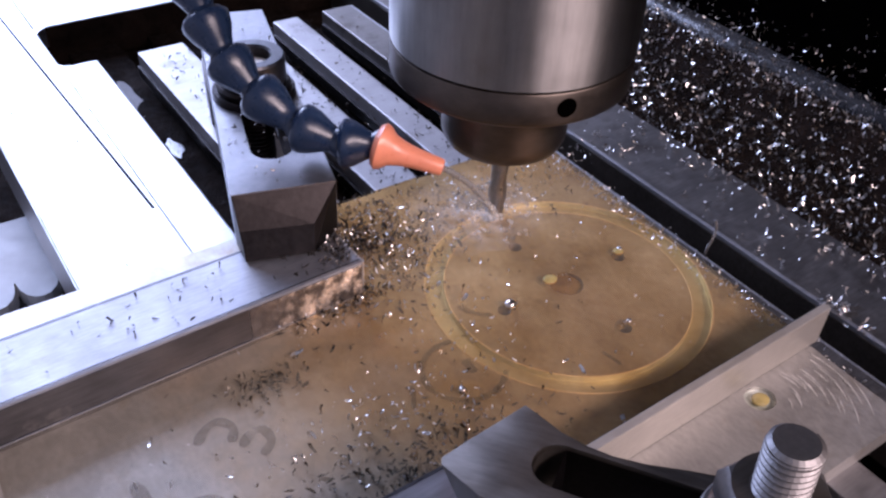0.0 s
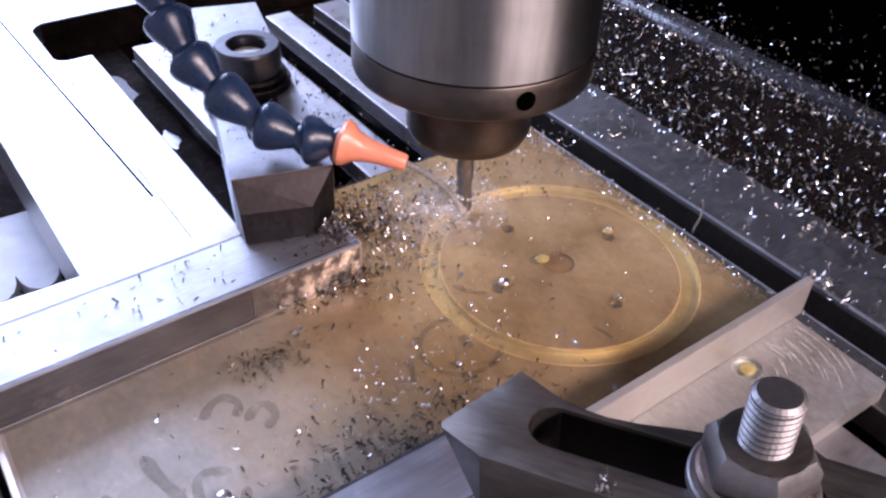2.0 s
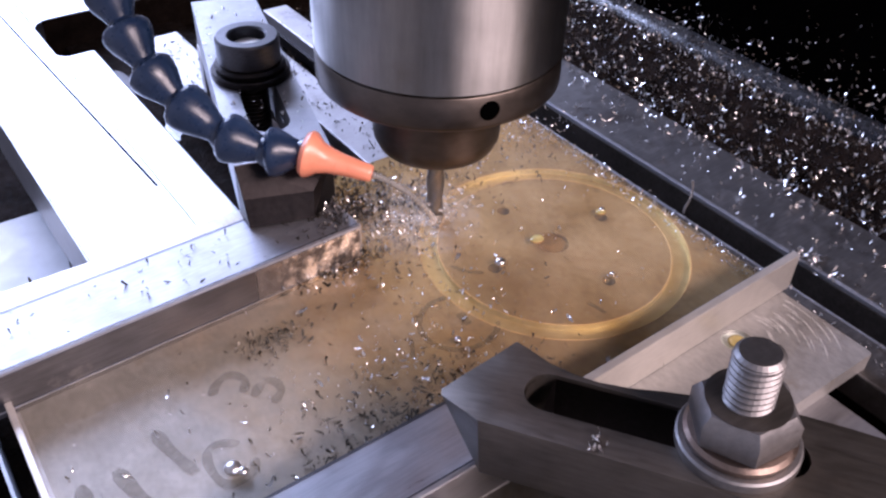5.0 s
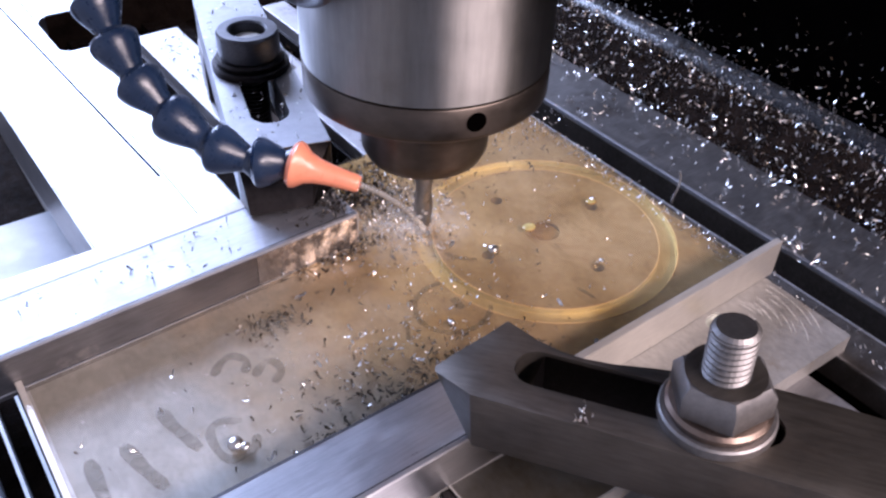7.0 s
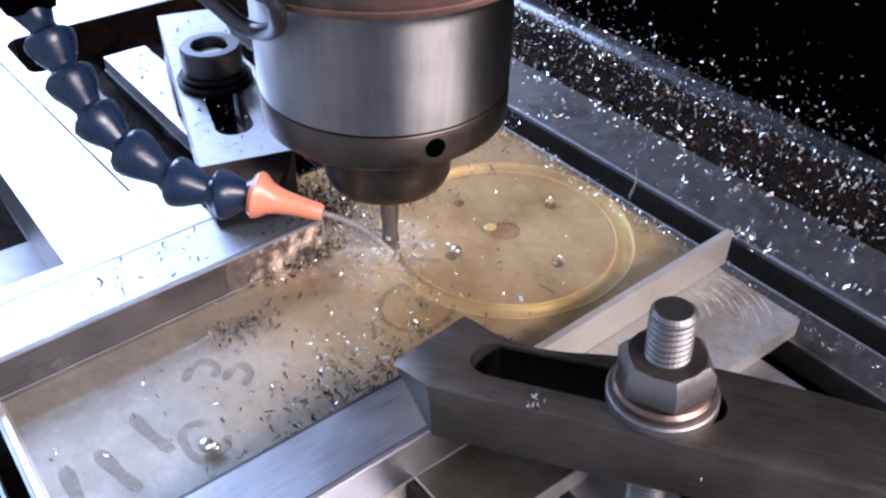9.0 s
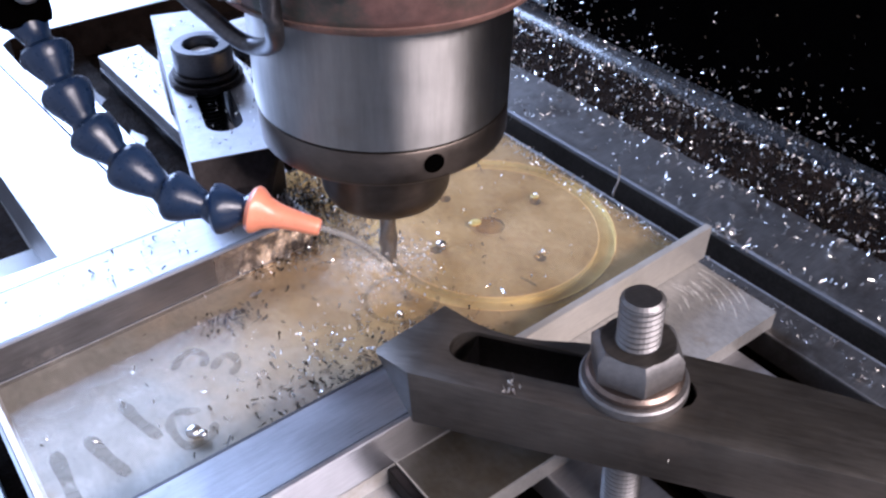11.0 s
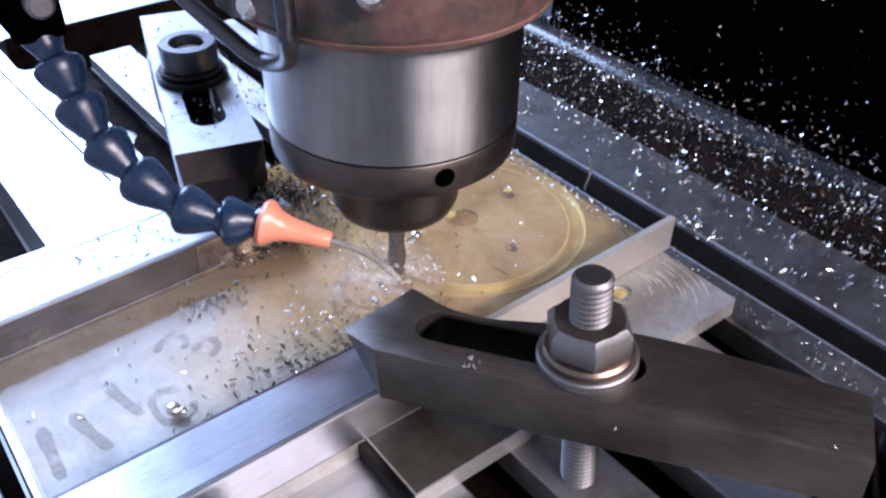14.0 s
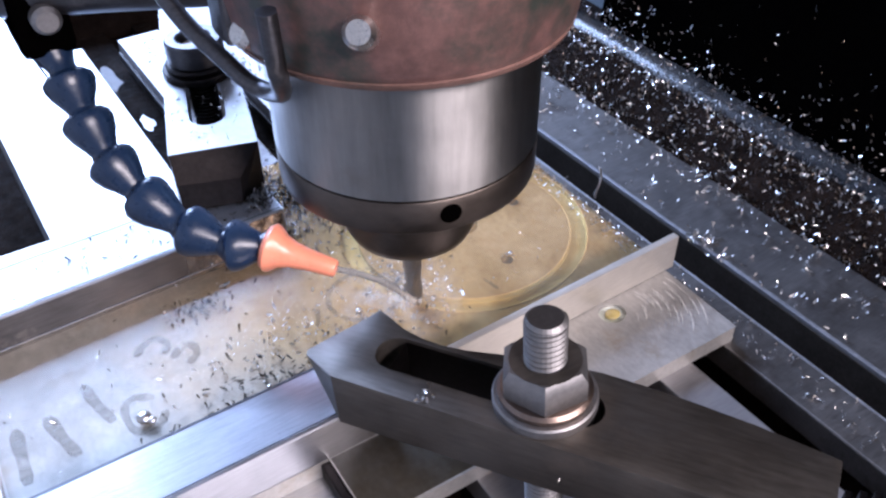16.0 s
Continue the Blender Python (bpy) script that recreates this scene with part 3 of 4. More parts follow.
def clamp_stud(name, m, stud_top, stud_low, radius, flats, nut, washer, mat):
    """A threaded stud with its nut and washer; heights from the washer's underside."""
    s = base(name, 0, 0, 0)
    s.matrix_basis = m
    part("stud", thread(radius, stud_low, stud_top, 0.0019), mat, s, "threaded steel stud")
    part("washer", lathe([(radius * 1.06, 0), (washer, 0), (washer, 0.0026), (washer - 0.0005, 0.0031), (radius * 1.06, 0.0031), (radius * 1.06, 0)], 48, None, False), mat, s, "bright round washer", 30)
    part("collar", lathe([(radius * 1.1, 0.0033), (washer * 0.88, 0.0033), (washer * 0.9, 0.0050), (washer * 0.84, 0.0060)], 48), COPPER if mat is NUT else mat, s, "reddish round collar", 30)
    bm = hexagon(flats, 0.0058, nut)
    part("nut", bm, mat, s, "hexagonal steel nut with a round collar", 35)
    if mat is NUT:
        part("nut_recess", lathe([(radius * 1.05, nut + 0.0001), (flats * 0.44, nut + 0.0001), (flats * 0.44, nut + 0.0003), (radius * 1.05, nut + 0.0003), (radius * 1.05, nut + 0.0001)], 40, None, False), CLAMP, s, "dark oily ring on the nut's top", 30)
    return s


STUD_AT = CLAMP_AT @ pose(0.0615, 0.0155, 0.0179, 0, 0, 50)
ON_TABLE.append(tagged(clamp_stud("clamp_stud", STUD_AT, 0.0292, -0.062, 0.0060, 0.0228, 0.0158, 0.0150, NUT), "threaded steel stud with hexagonal nut and washer in the clamp slot", "stud", "clamp studs"))


def step_block():
    b = base("step_block", 0, 0, 0)
    b.matrix_basis = Matrix.Translation((-0.003, -0.2080, TOP)) @ pose(0, 0, 0, 0, 0, -57.4)
    bm = bmesh.new()
    box(-0.0225, 0.018, -0.016, 0.016, 0.0, 0.03, 0.0008, bm)
    part("block", bm, RUBBER, b)
    for i in range(11):
        part("tooth", box(-0.0225 + 0.0033 * i, -0.0205 + 0.0033 * i, -0.016, 0.016, 0.03, 0.036 + 0.0018 * i, 0.0003), OILY_SHADED, b)
    return tagged(b, "black serrated step block under the clamp's heel", "clamp block")


ON_TABLE.append(step_block())

REAR_AT = pose(-0.0850, 0.0580, 0.0172, 0.0, 0, -15.4)


def rear_clamp():
    c = base("strap_clamp", 0, 0, 0)
    c.matrix_basis = REAR_AT
    outline = [(-0.0182, 0.0), (0.0182, 0.0), (0.0152, 0.15), (-0.0152, 0.15)]
    slot = [(y, x) for x, y in capsule(0.019, 0.092, 0.0, 0.0078)]
    bm = slab(outline, [slot], 0.0, 0.0215)
    part("strap", bm, REAR_STEEL, c, "grey steel strap with a long slot, speckled with swarf", 30)
    # The nose takes a blacker steel than the strap's top.
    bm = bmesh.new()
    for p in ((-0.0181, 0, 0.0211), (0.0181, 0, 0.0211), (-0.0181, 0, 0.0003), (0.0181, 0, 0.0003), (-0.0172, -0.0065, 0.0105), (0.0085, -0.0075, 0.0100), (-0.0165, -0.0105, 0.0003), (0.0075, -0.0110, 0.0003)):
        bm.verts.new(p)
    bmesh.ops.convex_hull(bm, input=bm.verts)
    part("nose", bm, OILY_SHADED, c, "dark chamfered nose")
    return tagged(c, "grey steel strap clamp holding the long dam bar down", "clamp", "strap clamps")


ON_TABLE.append(rear_clamp())
REAR_STUD = REAR_AT @ pose(0.0, 0.069, 0.0216, 0, 0, 10)
REAR = clamp_stud("clamp_stud", REAR_STUD, 0.0100, -0.046, 0.0066, 0.0205, 0.0100, 0.0165, OILY_SHADED)
part("stud_end", lathe([(0.0062, 0.0100), (0.0064, 0.0128), (0.0058, 0.0132)], 24), STRIP, REAR, "bright end of the stud", 30)
part("sleeve", lathe([(0.0075, 0.0062), (0.0128, 0.0062), (0.0132, 0.008), (0.0132, 0.0163), (0.0125, 0.0173), (0.0084, 0.0173), (0.0076, 0.0164), (0.0074, 0.0120)], 40, None, False), GRIME_SHADE, REAR, "oily grey round nut body with a sunk hole", 30)
ON_TABLE.append(tagged(REAR, "dark round nut on a stud, standing in the rear clamp's slot", "stud", "clamp studs"))


def heel_block():
    ob = link("packing_block", box(-0.015, 0.015, -0.012, 0.012, 0.0, 0.0245, 0.001), CLAMP)
    ob.matrix_basis = Matrix.Translation((-0.0490, 0.1920, TOP)) @ pose(0, 0, 0, 0, 0, -15.4)
    return tagged(ob, "dark steel packing block under the rear clamp", "clamp block")


ON_TABLE.append(heel_block())

# ---- the spindle ----
def spindle():
    s = base("spindle_head", 0, 0, 0)
    part("quill", lathe([(0.0405, 0.0796), (0.0436, 0.0799), (0.0438, 0.081), (0.0438, 0.30)], 96), QUILL, s, "polished steel quill", 40)
    cap = part("end_cap", lathe([(0.0240, 0.0656), (0.0400, 0.0660), (0.0426, 0.0667), (0.0436, 0.0676), (0.0438, 0.0686), (0.0438, 0.0785), (0.0434, 0.0790), (0.040, 0.0792)], 96), CAP, s, "brown oily steel end cap", 40)
    a = math.atan2(-0.0419, -0.0094)
    for k in range(2):
        b = a + math.pi * k
        d = Vector((math.cos(b), math.sin(b), 0))
        bm = tube([d * 0.0432 + Vector((0, 0, 0.0738)), d * 0.0440 + Vector((0, 0, 0.0738))], [0.0033, 0.0035], 20)
        part("spanner_hole", bm, RUBBER, cap, "dark round spanner hole")
    part("collar", lathe([(0.0438, 0.1225), (0.0500, 0.1212), (0.0520, 0.1225), (0.0535, 0.1265), (0.0570, 0.150), (0.0585, 0.18), (0.0585, 0.30)], 72), RED, s, "red-brown painted housing with chipped paint", 40)
    part("rim", lathe([(0.0495, 0.1211), (0.0504, 0.1209), (0.0524, 0.1222), (0.0531, 0.1240), (0.0526, 0.1243)], 72, None, False), RIM, s, "bare pinkish rim where the paint has worn", 40)
    return tagged(s, "milling machine spindle head with a polished quill and painted housing", "machine spindle")


spindle()


def cutter():
    c = base("collet_chuck", 0, 0, 0)
    part("nose", lathe([(0.0040, 0.0372), (0.0195, 0.0372), (0.0222, 0.0385), (0.0238, 0.0420), (0.0240, 0.0445), (0.0240, 0.0668)], 64), CAP, c, "dark steel spindle nose", 40)
    bm = bmesh.new()
    r, n, lead = 0.0037, 28, 0.03
    rings = []
    for i in range(n + 1):
        z = -0.0018 + 0.03 * i / n
        tw = 2 * math.pi * z / lead
        ring = []
        for k in range(20):
            a = 2 * math.pi * k / 20
            f = 0.86 + 0.14 * max(0.0, math.cos(2 * a)) ** 0.5
            ring.append(bm.verts.new((r * f * math.cos(a + tw), r * f * math.sin(a + tw), z)))
        rings.append(ring)
    for a, b in zip(rings, rings[1:]):
        walls(bm, a, b)
    bm.faces.new(rings[0])
    lathe([(r, 0.0285), (r, 0.0380)], 24, bm)
    part("end_mill", bm, MILL, c, "grey fluted end mill")
    return tagged(c, "turning spindle nose with a fluted end mill", "cutter")


CUTTER = cutter()

# ---- the coolant hose ----
HOSE = [(-0.0925, 0.0862, 0.1040), (-0.0906, 0.0725, 0.0905), (-0.0900, 0.0620, 0.0800), (-0.0880, 0.0500, 0.0690), (-0.0828, 0.0375, 0.0600), (-0.0740, 0.0225, 0.0515),
        (-0.0635, 0.0105, 0.0482), (-0.0530, 0.0030, 0.0480), (-0.0370, -0.0140, 0.0432)]


def hose():
    h = base("coolant_hose", 0, 0, 0)
    for a, b in zip(HOSE[:-2], HOSE[1:-1]):
        a, b = Vector(a), Vector(b)
        d = b - a
        bm = bmesh.new()
        prof = [(0.0052, -0.10), (0.0075, -0.06), (0.0088, 0.04), (0.0088, 0.16), (0.0078, 0.36), (0.0056, 0.64), (0.0046, 0.80), (0.0056, 0.94), (0.0060, 1.02), (0.0050, 1.12)]
        lathe([(r, f * d.length) for r, f in prof], 28, bm)
        ob = part("segment", bm, BLUE, h, smooth=40)
        ob.matrix_basis = Matrix.Translation(a) @ d.to_track_quat("Z", "Y").to_matrix().to_4x4()
    a, b = Vector(HOSE[-2]), Vector(HOSE[-1])
    d = b - a
    ob = part("nozzle", lathe([(0.0040, -0.002), (0.0074, -0.001), (0.0085, 0.0006), (0.0080, 0.0022), (0.0057, 0.0050), (0.0045, 0.0088), (0.0038, 0.0135), (0.0031, d.length - 0.001), (0.0027, d.length), (0.0016, d.length)], 28), ORANGE, h, "orange plastic tapered nozzle", 40)
    ob.matrix_basis = Matrix.Translation(a) @ d.to_track_quat("Z", "Y").to_matrix().to_4x4()
    return tagged(h, "jointed blue plastic coolant hose with an orange nozzle", "hose")


hose()


def stream():
    pts = smooth_path([HOSE[-1], (-0.0262, -0.0111, 0.0332), (-0.0150, -0.0080, 0.0208), (-0.0042, -0.0049, 0.0056), (-0.0025, -0.0040, 0.0030)], 6)
    ob = link("coolant_jet", tube(pts, [0.0011 + 0.0003 * i / len(pts) for i in range(len(pts))], 12), JET, smooth=60)
    ob.visible_shadow = False
    return tagged(ob, "thin stream of coolant running from the nozzle onto the cutter", "liquid")


stream()


# ---- machine parts round the spindle ----
def bracket():
    b = base("hose_bracket", 0, 0, 0)
    part("arm", tube([(-0.108, 0.090, 0.1195), (-0.03, 0.052, 0.1195)], 0.0088, 20), GRIME_SHADE, b, "dark oily round rod", 40)
    part("block", box(-0.1015, -0.0835, 0.074, 0.099, 0.0985, 0.128, 0.003), RUBBER, b, "black hose manifold block")
    part("knob", lathe([(0.0040, 0), (0.0048, 0.001), (0.0048, 0.005), (0.0035, 0.0065)], 20), NUT, b, "shiny metal plug", 30).matrix_basis = pose(-0.0915, 0.0745, 0.113, 90, 0, 0)
    pts = smooth_path([(-0.0650, 0.0320, 0.1340), (-0.0605, 0.0200, 0.1235), (-0.0555, 0.0090, 0.1165), (-0.0515, 0.0010, 0.1112), (-0.0485, -0.0040, 0.1096), (-0.0480, -0.0120, 0.1122),
                       (-0.0495, -0.0215, 0.1180), (-0.0525, -0.0280, 0.1270), (-0.0540, -0.0300, 0.1450)], 6)
    part("cable", tube(pts, 0.0027, 12), GRIME_SHADE, b, "dark bent cable", 60)
    part("clip", box(-0.0560, -0.0470, -0.0020, 0.0120, 0.1235, 0.1420, 0.002), GRIME_SHADE, b, "dark clip")
    for at, turn in (((-0.0460, -0.0050, 0.1255), 280), ((-0.0345, -0.0425, 0.1390), 325)):
        bm = lathe([(0.0036, 0), (0.0042, 0.001), (0.0042, 0.008), (0.0030, 0.010)], 20)
        part("bolt", bm, CHIP, b, "bright bolt head", 30).matrix_basis = pose(*at, 62, 0, turn)
    return tagged(b, "dark oily bracket holding the coolant hose beside the housing", "bracket")


bracket()


def column():
    c = base("machine_column", 0, 0, 0)
    part("column_block", box(0.26, 0.62, -0.25, 0.25, -0.90, 0.75, 0.01), IRON, c)
    part("head_block", box(-0.10, 0.40, -0.11, 0.11, 0.30, 0.60, 0.015), IRON, c)
    return tagged(c, "grey painted milling machine column and head", "machine column")


column()


COVE, COVE_LOW = 0.0088, 0.0060


def cove_x(z):
    """The rounded foot of the way cover: how far back it stands at a height."""
    up = max(0.0, COVE_LOW + COVE - z)
    return 0.2012 - COVE + math.sqrt(max(0.0, COVE * COVE - up * up))


def way_cover():
    w = base("way_cover", 0, 0, 0)
    bm = box(0.200, 0.206, -0.75, 0.129, 0.0005, 0.300, 0.001)
    for v in bm.verts:
        v.co.x += 0.1 * v.co.z
    part("sheet", bm, RUBBER, w, "black rubber sheet flecked with swarf")
    bm = bmesh.new()
    prof = [(0.1690, -0.0155), (0.1855, 0.0042), (0.1937, 0.0064), (0.2065, 0.0064), (0.2065, -0.0155)]
    a = [bm.verts.new((x, -0.75, z)) for x, z in prof]
    b = [bm.verts.new((x, 0.45, z)) for x, z in prof]
    walls(bm, a, b)
    bm.faces.new(a)
    bm.faces.new(b)
    part("ledge", bm, GREASE_SHADE, w, "dark oily sloping ledge")
    rng = random.Random(3)
    bm, prev = bmesh.new(), None
    for i in range(140):
        y = -0.75 + 1.2 * i / 139
        bulge = 0.0007 * math.sin(31 * y) + rng.uniform(-0.0004, 0.0004)
        cur = [bm.verts.new((cove_x(z) - bulge * math.sin(math.pi * k / 10), y, z)) for k, z in enumerate([COVE_LOW + COVE * (1 - math.cos(math.pi / 2 * k / 10)) for k in range(11)])]
        if prev:
            for k in range(10):
                bm.faces.new((prev[k], cur[k], cur[k + 1], prev[k + 1]))
        prev = cur
    part("cove", bm, WET, w, "wet rounded foot of the sheet catching the light", 80)
    return tagged(w, "black rubber way cover behind the table, flecked with swarf", "machine cover")


way_cover()


def saddle():
    s = base("saddle", 0, 0, 0)
    part("saddle_block", box(-0.100, 0.24, -0.30, 0.32, -0.12, -0.0705, 0.004), IRON, s)
    part("chip_tray", box(0.1275, 0.240, -0.75, 0.45, -0.0700, -0.0160, 0.003), GREASE_SHADE, s, "oily tray heaped with swarf")
    outline = [(-0.138, 0.203), (-0.40, 0.203)]
    for i in range(12):
        x = -0.382 + 0.0202 * i
        outline += [(x + 0.0098 * math.sin(a), 0.150 - 0.016 * math.cos(a)) for a in (math.pi * (k / 8 - 0.5) for k in range(9))]
    part("guard_plate", slab(outline, [], -0.082, -0.0735), BELLOWS, s, "white guard with a scalloped edge")
    for i in range(22):
        part("pleat", box(-0.372 + 0.0101 * i, -0.3705 + 0.0101 * i, -0.25, 0.150, -0.130, -0.092, 0), BELLOWS, s, "pale pleat of the way bellows")
    part("bellows_bottom", box(-0.43, -0.141, -0.30, 0.45, -0.160, -0.131, 0.002), GREASE_SHADE, s)
    return tagged(s, "machine saddle with an oily swarf tray and white scalloped guard", "machine saddle")


ON_SADDLE.append(saddle())


def knee():
    ob = link("knee", box(-0.12, 0.255, -0.2, 0.2, -0.90, -0.165, 0.01), IRON)
    return tagged(ob, "grey machine knee under the saddle", "machine knee")


knee()


def room():
    for name, b, mat in (("floor", (-1.7, 1.7, -1.8, 1.62, -1.0, -0.90), CONCRETE), ("ceiling", (-1.7, 1.7, -1.8, 1.62, 1.9, 2.0), WALL), ("wall_south", (-1.7, 1.7, -1.9, -1.8, -0.90, 1.9), WALL),
                         ("wall_east", (1.7, 1.8, -1.8, 1.62, -0.90, 1.9), WALL), ("wall_west", (-1.8, -1.7, -1.8, 1.62, -0.90, 1.9), WALL)):
        tagged(link(name, box(*b, 0), mat), "plain workshop " + name.split("_")[0], kind="structure")
    bm = bmesh.new()
    for b in ((-1.7, -0.85, 1.62, 1.72, -0.90, 1.9), (0.53, 1.7, 1.62, 1.72, -0.90, 1.9), (-0.85, 0.53, 1.62, 1.72, -0.90, 0.3), (-0.85, 0.53, 1.62, 1.72, 1.5, 1.9)):
        box(*b, 0, bm)
    tagged(link("wall_north", bm, WALL), "plain workshop wall with a window opening", kind="structure")


room()


SPRAY = []


def splash():
    """Drops and foam thrown up where the jet meets the cutter."""
    rng = random.Random(7)
    s = base("coolant_splash", 0, 0, 0)
    for k in range(9):
        bm = bmesh.new()
        for _ in range(16 if k < 6 else 24):
            a, d = rng.uniform(0, 2 * math.pi), 0.004 + 0.017 * rng.random() ** 1.6
            r = rng.uniform(0.0003, 0.0012) * (1.25 - 25 * d)
            h = 0.0022 + (rng.random() ** 3 * 0.010 if k < 6 else rng.random() * 0.0012)
            bmesh.ops.create_icosphere(bm, subdivisions=1, radius=r, matrix=Matrix.Translation((d * math.cos(a), d * math.sin(a), h)) @ Matrix.Diagonal((1, 1, 0.75, 1)))
        drops = part("drops", bm, STREAM if k % 3 else JET, s, smooth=80)
        drops.visible_shadow = False
        SPRAY.append(drops)
    bm = bmesh.new()
    vs, _ = loop(bm, [(0.034 * math.cos(a) * (1 + 0.15 * math.sin(3 * a)), 0.030 * math.sin(a) * (1 + 0.15 * math.cos(5 * a))) for a in (2 * math.pi * i / 48 for i in range(48))], 0.0)
    bm.faces.new(vs)
    film = part("milky_film", bm, FILM, s, "churned milky film on the coolant")
    film.location = (-0.008, 0.004, 0.0026)
    film.visible_shadow = False
    return tagged(s, "splash of coolant drops round the foot of the cutter", "liquid", kind="stuff")


splash()

# ---- swarf ----
def chip_shapes():
    """A few small curled shavings as lists of points and faces."""
    rng = random.Random(4)
    out = []
    for k in range(7):
        n, turn, wide = rng.choice((3, 4, 5)), rng.uniform(0.7, 2.8), rng.uniform(0.07, 0.17)
        rad = 1.0 / max(turn, 1.0)
        pts, faces = [], []
        for i in range(n + 1):
            a = turn * i / n
            for s in (-1, 1):
                pts.append((rad * math.sin(a) + 0.12 * s * i / n, s * wide * (0.6 + 0.4 * math.sin(3.1 * i / n)), rad * (1 - math.cos(a)) + 0.1 * rng.random()))
        for i in range(n):
            faces.append((2 * i, 2 * i + 1, 2 * i + 3, 2 * i + 2))
        out.append((np.array(pts), faces))
    return out


SHAPES = chip_shapes()


def swarf(name, label, places, mat, seed, parent_list=None):
    """Loose shavings in one object. places: (x, y, z, size)."""
    rng = random.Random(seed)
    verts, faces = [], []
    for x, y, z, size in places:
        pts, fs = SHAPES[rng.randrange(len(SHAPES))]
        m = np.array(Euler((rng.uniform(-0.9, 0.9), rng.uniform(-0.9, 0.9), rng.uniform(0, 6.28))).to_matrix())
        q = pts @ m.T * size * 1.5
        q[:, 2] -= q[:, 2].min()
        q += (x, y, z)
        o = len(verts)
        verts.extend(map(tuple, q))
        faces.extend(tuple(i + o for i in f) for f in fs)
    me = bpy.data.meshes.new(name)
    me.from_pydata(verts, [], faces)
    me.materials.append(mat)
    ob = tagged(new(name, me), label, "metal shavings", kind="stuff")
    if parent_list is not None:
        parent_list.append(ob)
    return ob


R = random.Random(11)


def cloud(n, x, y, z, size, spread=0.0):
    return [(R.uniform(*x), R.uniform(*y), z + R.uniform(0, spread), R.uniform(*size)) for _ in range(n)]


def blob(n, x, y, sx, sy, z, size):
    return [(R.gauss(x, sx), R.gauss(y, sy), z, R.uniform(*size)) for _ in range(n)]


BED = -0.0160
swarf("swarf_heap", "deep bed of bright curled metal swarf on the oily tray", cloud(2600, (0.128, 0.200), (-0.40, 0.42), BED + 0.0035, (0.0010, 0.0036), 0.005), CHIP, 1, ON_SADDLE)
swarf("swarf_heap", "dark oily swarf in the tray", cloud(6500, (0.128, 0.200), (-0.40, 0.42), BED, (0.0012, 0.0034), 0.005), BLACKCHIP, 2, ON_SADDLE)


def flecks(n, fall, size):
    out = []
    for _ in range(n):
        z = min(0.27, 0.006 + R.expovariate(1 / fall))
        out.append(((cove_x(z) - 0.0014 if z < 0.014 else 0.1992 + 0.1 * z), R.uniform(-0.45, 0.127), 0.0005 + z, R.uniform(*size)))
    return out


swarf("swarf_flecks", "bright flecks of swarf clinging to the black way cover", flecks(1100, 0.010, (0.0007, 0.0026)) + flecks(80, 0.06, (0.0004, 0.0008)), CHIP, 3)
swarf("swarf_flecks", "dull flecks of swarf clinging to the black way cover", flecks(900, 0.014, (0.0006, 0.0019)), DARKCHIP, 17)
swarf("swarf_flecks", "swarf lying along the metal lip", cloud(1200, (0.184, 0.1955), (-0.45, 0.42), 0.0048, (0.0008, 0.0028), 0.003) + [(0.170 + 0.0155 * u, R.uniform(-0.45, 0.42), -0.0145 + 0.0190 * u, R.uniform(0.0009, 0.0030)) for u in (R.random() for _ in range(2100))], CHIP, 4)
swarf("swarf_flecks", "dark swarf lying along the metal lip", cloud(1100, (0.184, 0.1955), (-0.45, 0.42), 0.0046, (0.0008, 0.0024), 0.003) + [(0.170 + 0.0155 * u, R.uniform(-0.45, 0.42), -0.0145 + 0.0190 * u, R.uniform(0.0009, 0.0030)) for u in (R.random() for _ in range(1500))], DARKCHIP, 14)
swarf("swarf_on_table", "bright shavings scattered over the table's rear edge", cloud(330, (0.086, 0.124), (-0.4, 0.3), TOP + 0.0002, (0.0008, 0.0026)) + [(0.124 - abs(R.gauss(0, 0.008)), R.uniform(-0.4, 0.3), TOP + 0.0002, R.uniform(0.0008, 0.003)) for _ in range(420)] + cloud(190, (0.055, 0.067), (-0.3, 0.15), TOP + 0.0002, (0.0006, 0.0018)) + blob(40, 0.087, -0.058, 0.003, 0.005, TOP + 0.0004, (0.0015, 0.0030)), CHIP, 5, ON_TABLE)
swarf("swarf_on_table", "shavings scattered on the table's front ribs", cloud(40, (-0.145, -0.09), (0.08, 0.3), TOP + 0.0002, (0.0007, 0.0015)) + cloud(120, (-0.02, 0.06), (0.1, 0.27), TOP + 0.0002, (0.0007, 0.0018)), DARKCHIP, 6, ON_TABLE)
POOL = 0.0004
swarf("swarf_in_coolant", "dark shavings lying in the coolant", [(x, -0.0525 + abs(R.gauss(0, 0.006)), POOL, R.uniform(0.0009, 0.0024)) for x in (R.gauss(-0.095, 0.020) for _ in range(420))] + blob(220, -0.095, -0.038, 0.026, 0.009, POOL, (0.0009, 0.0026)) + blob(110, -0.117, 0.0115, 0.007, 0.004, POOL, (0.001, 0.0026)) + blob(160, -0.06, 0.04, 0.016, 0.014, POOL, (0.0008, 0.0024)) + blob(90, -0.08, 0.0, 0.05, 0.02, POOL, (0.0006, 0.0016)) + blob(300, -0.035, 0.062, 0.022, 0.014, POOL, (0.0008, 0.0022)) + blob(130, 0.02, 0.06, 0.03, 0.014, POOL, (0.0007, 0.0018)), BLACKCHIP, 7, ON_TABLE)
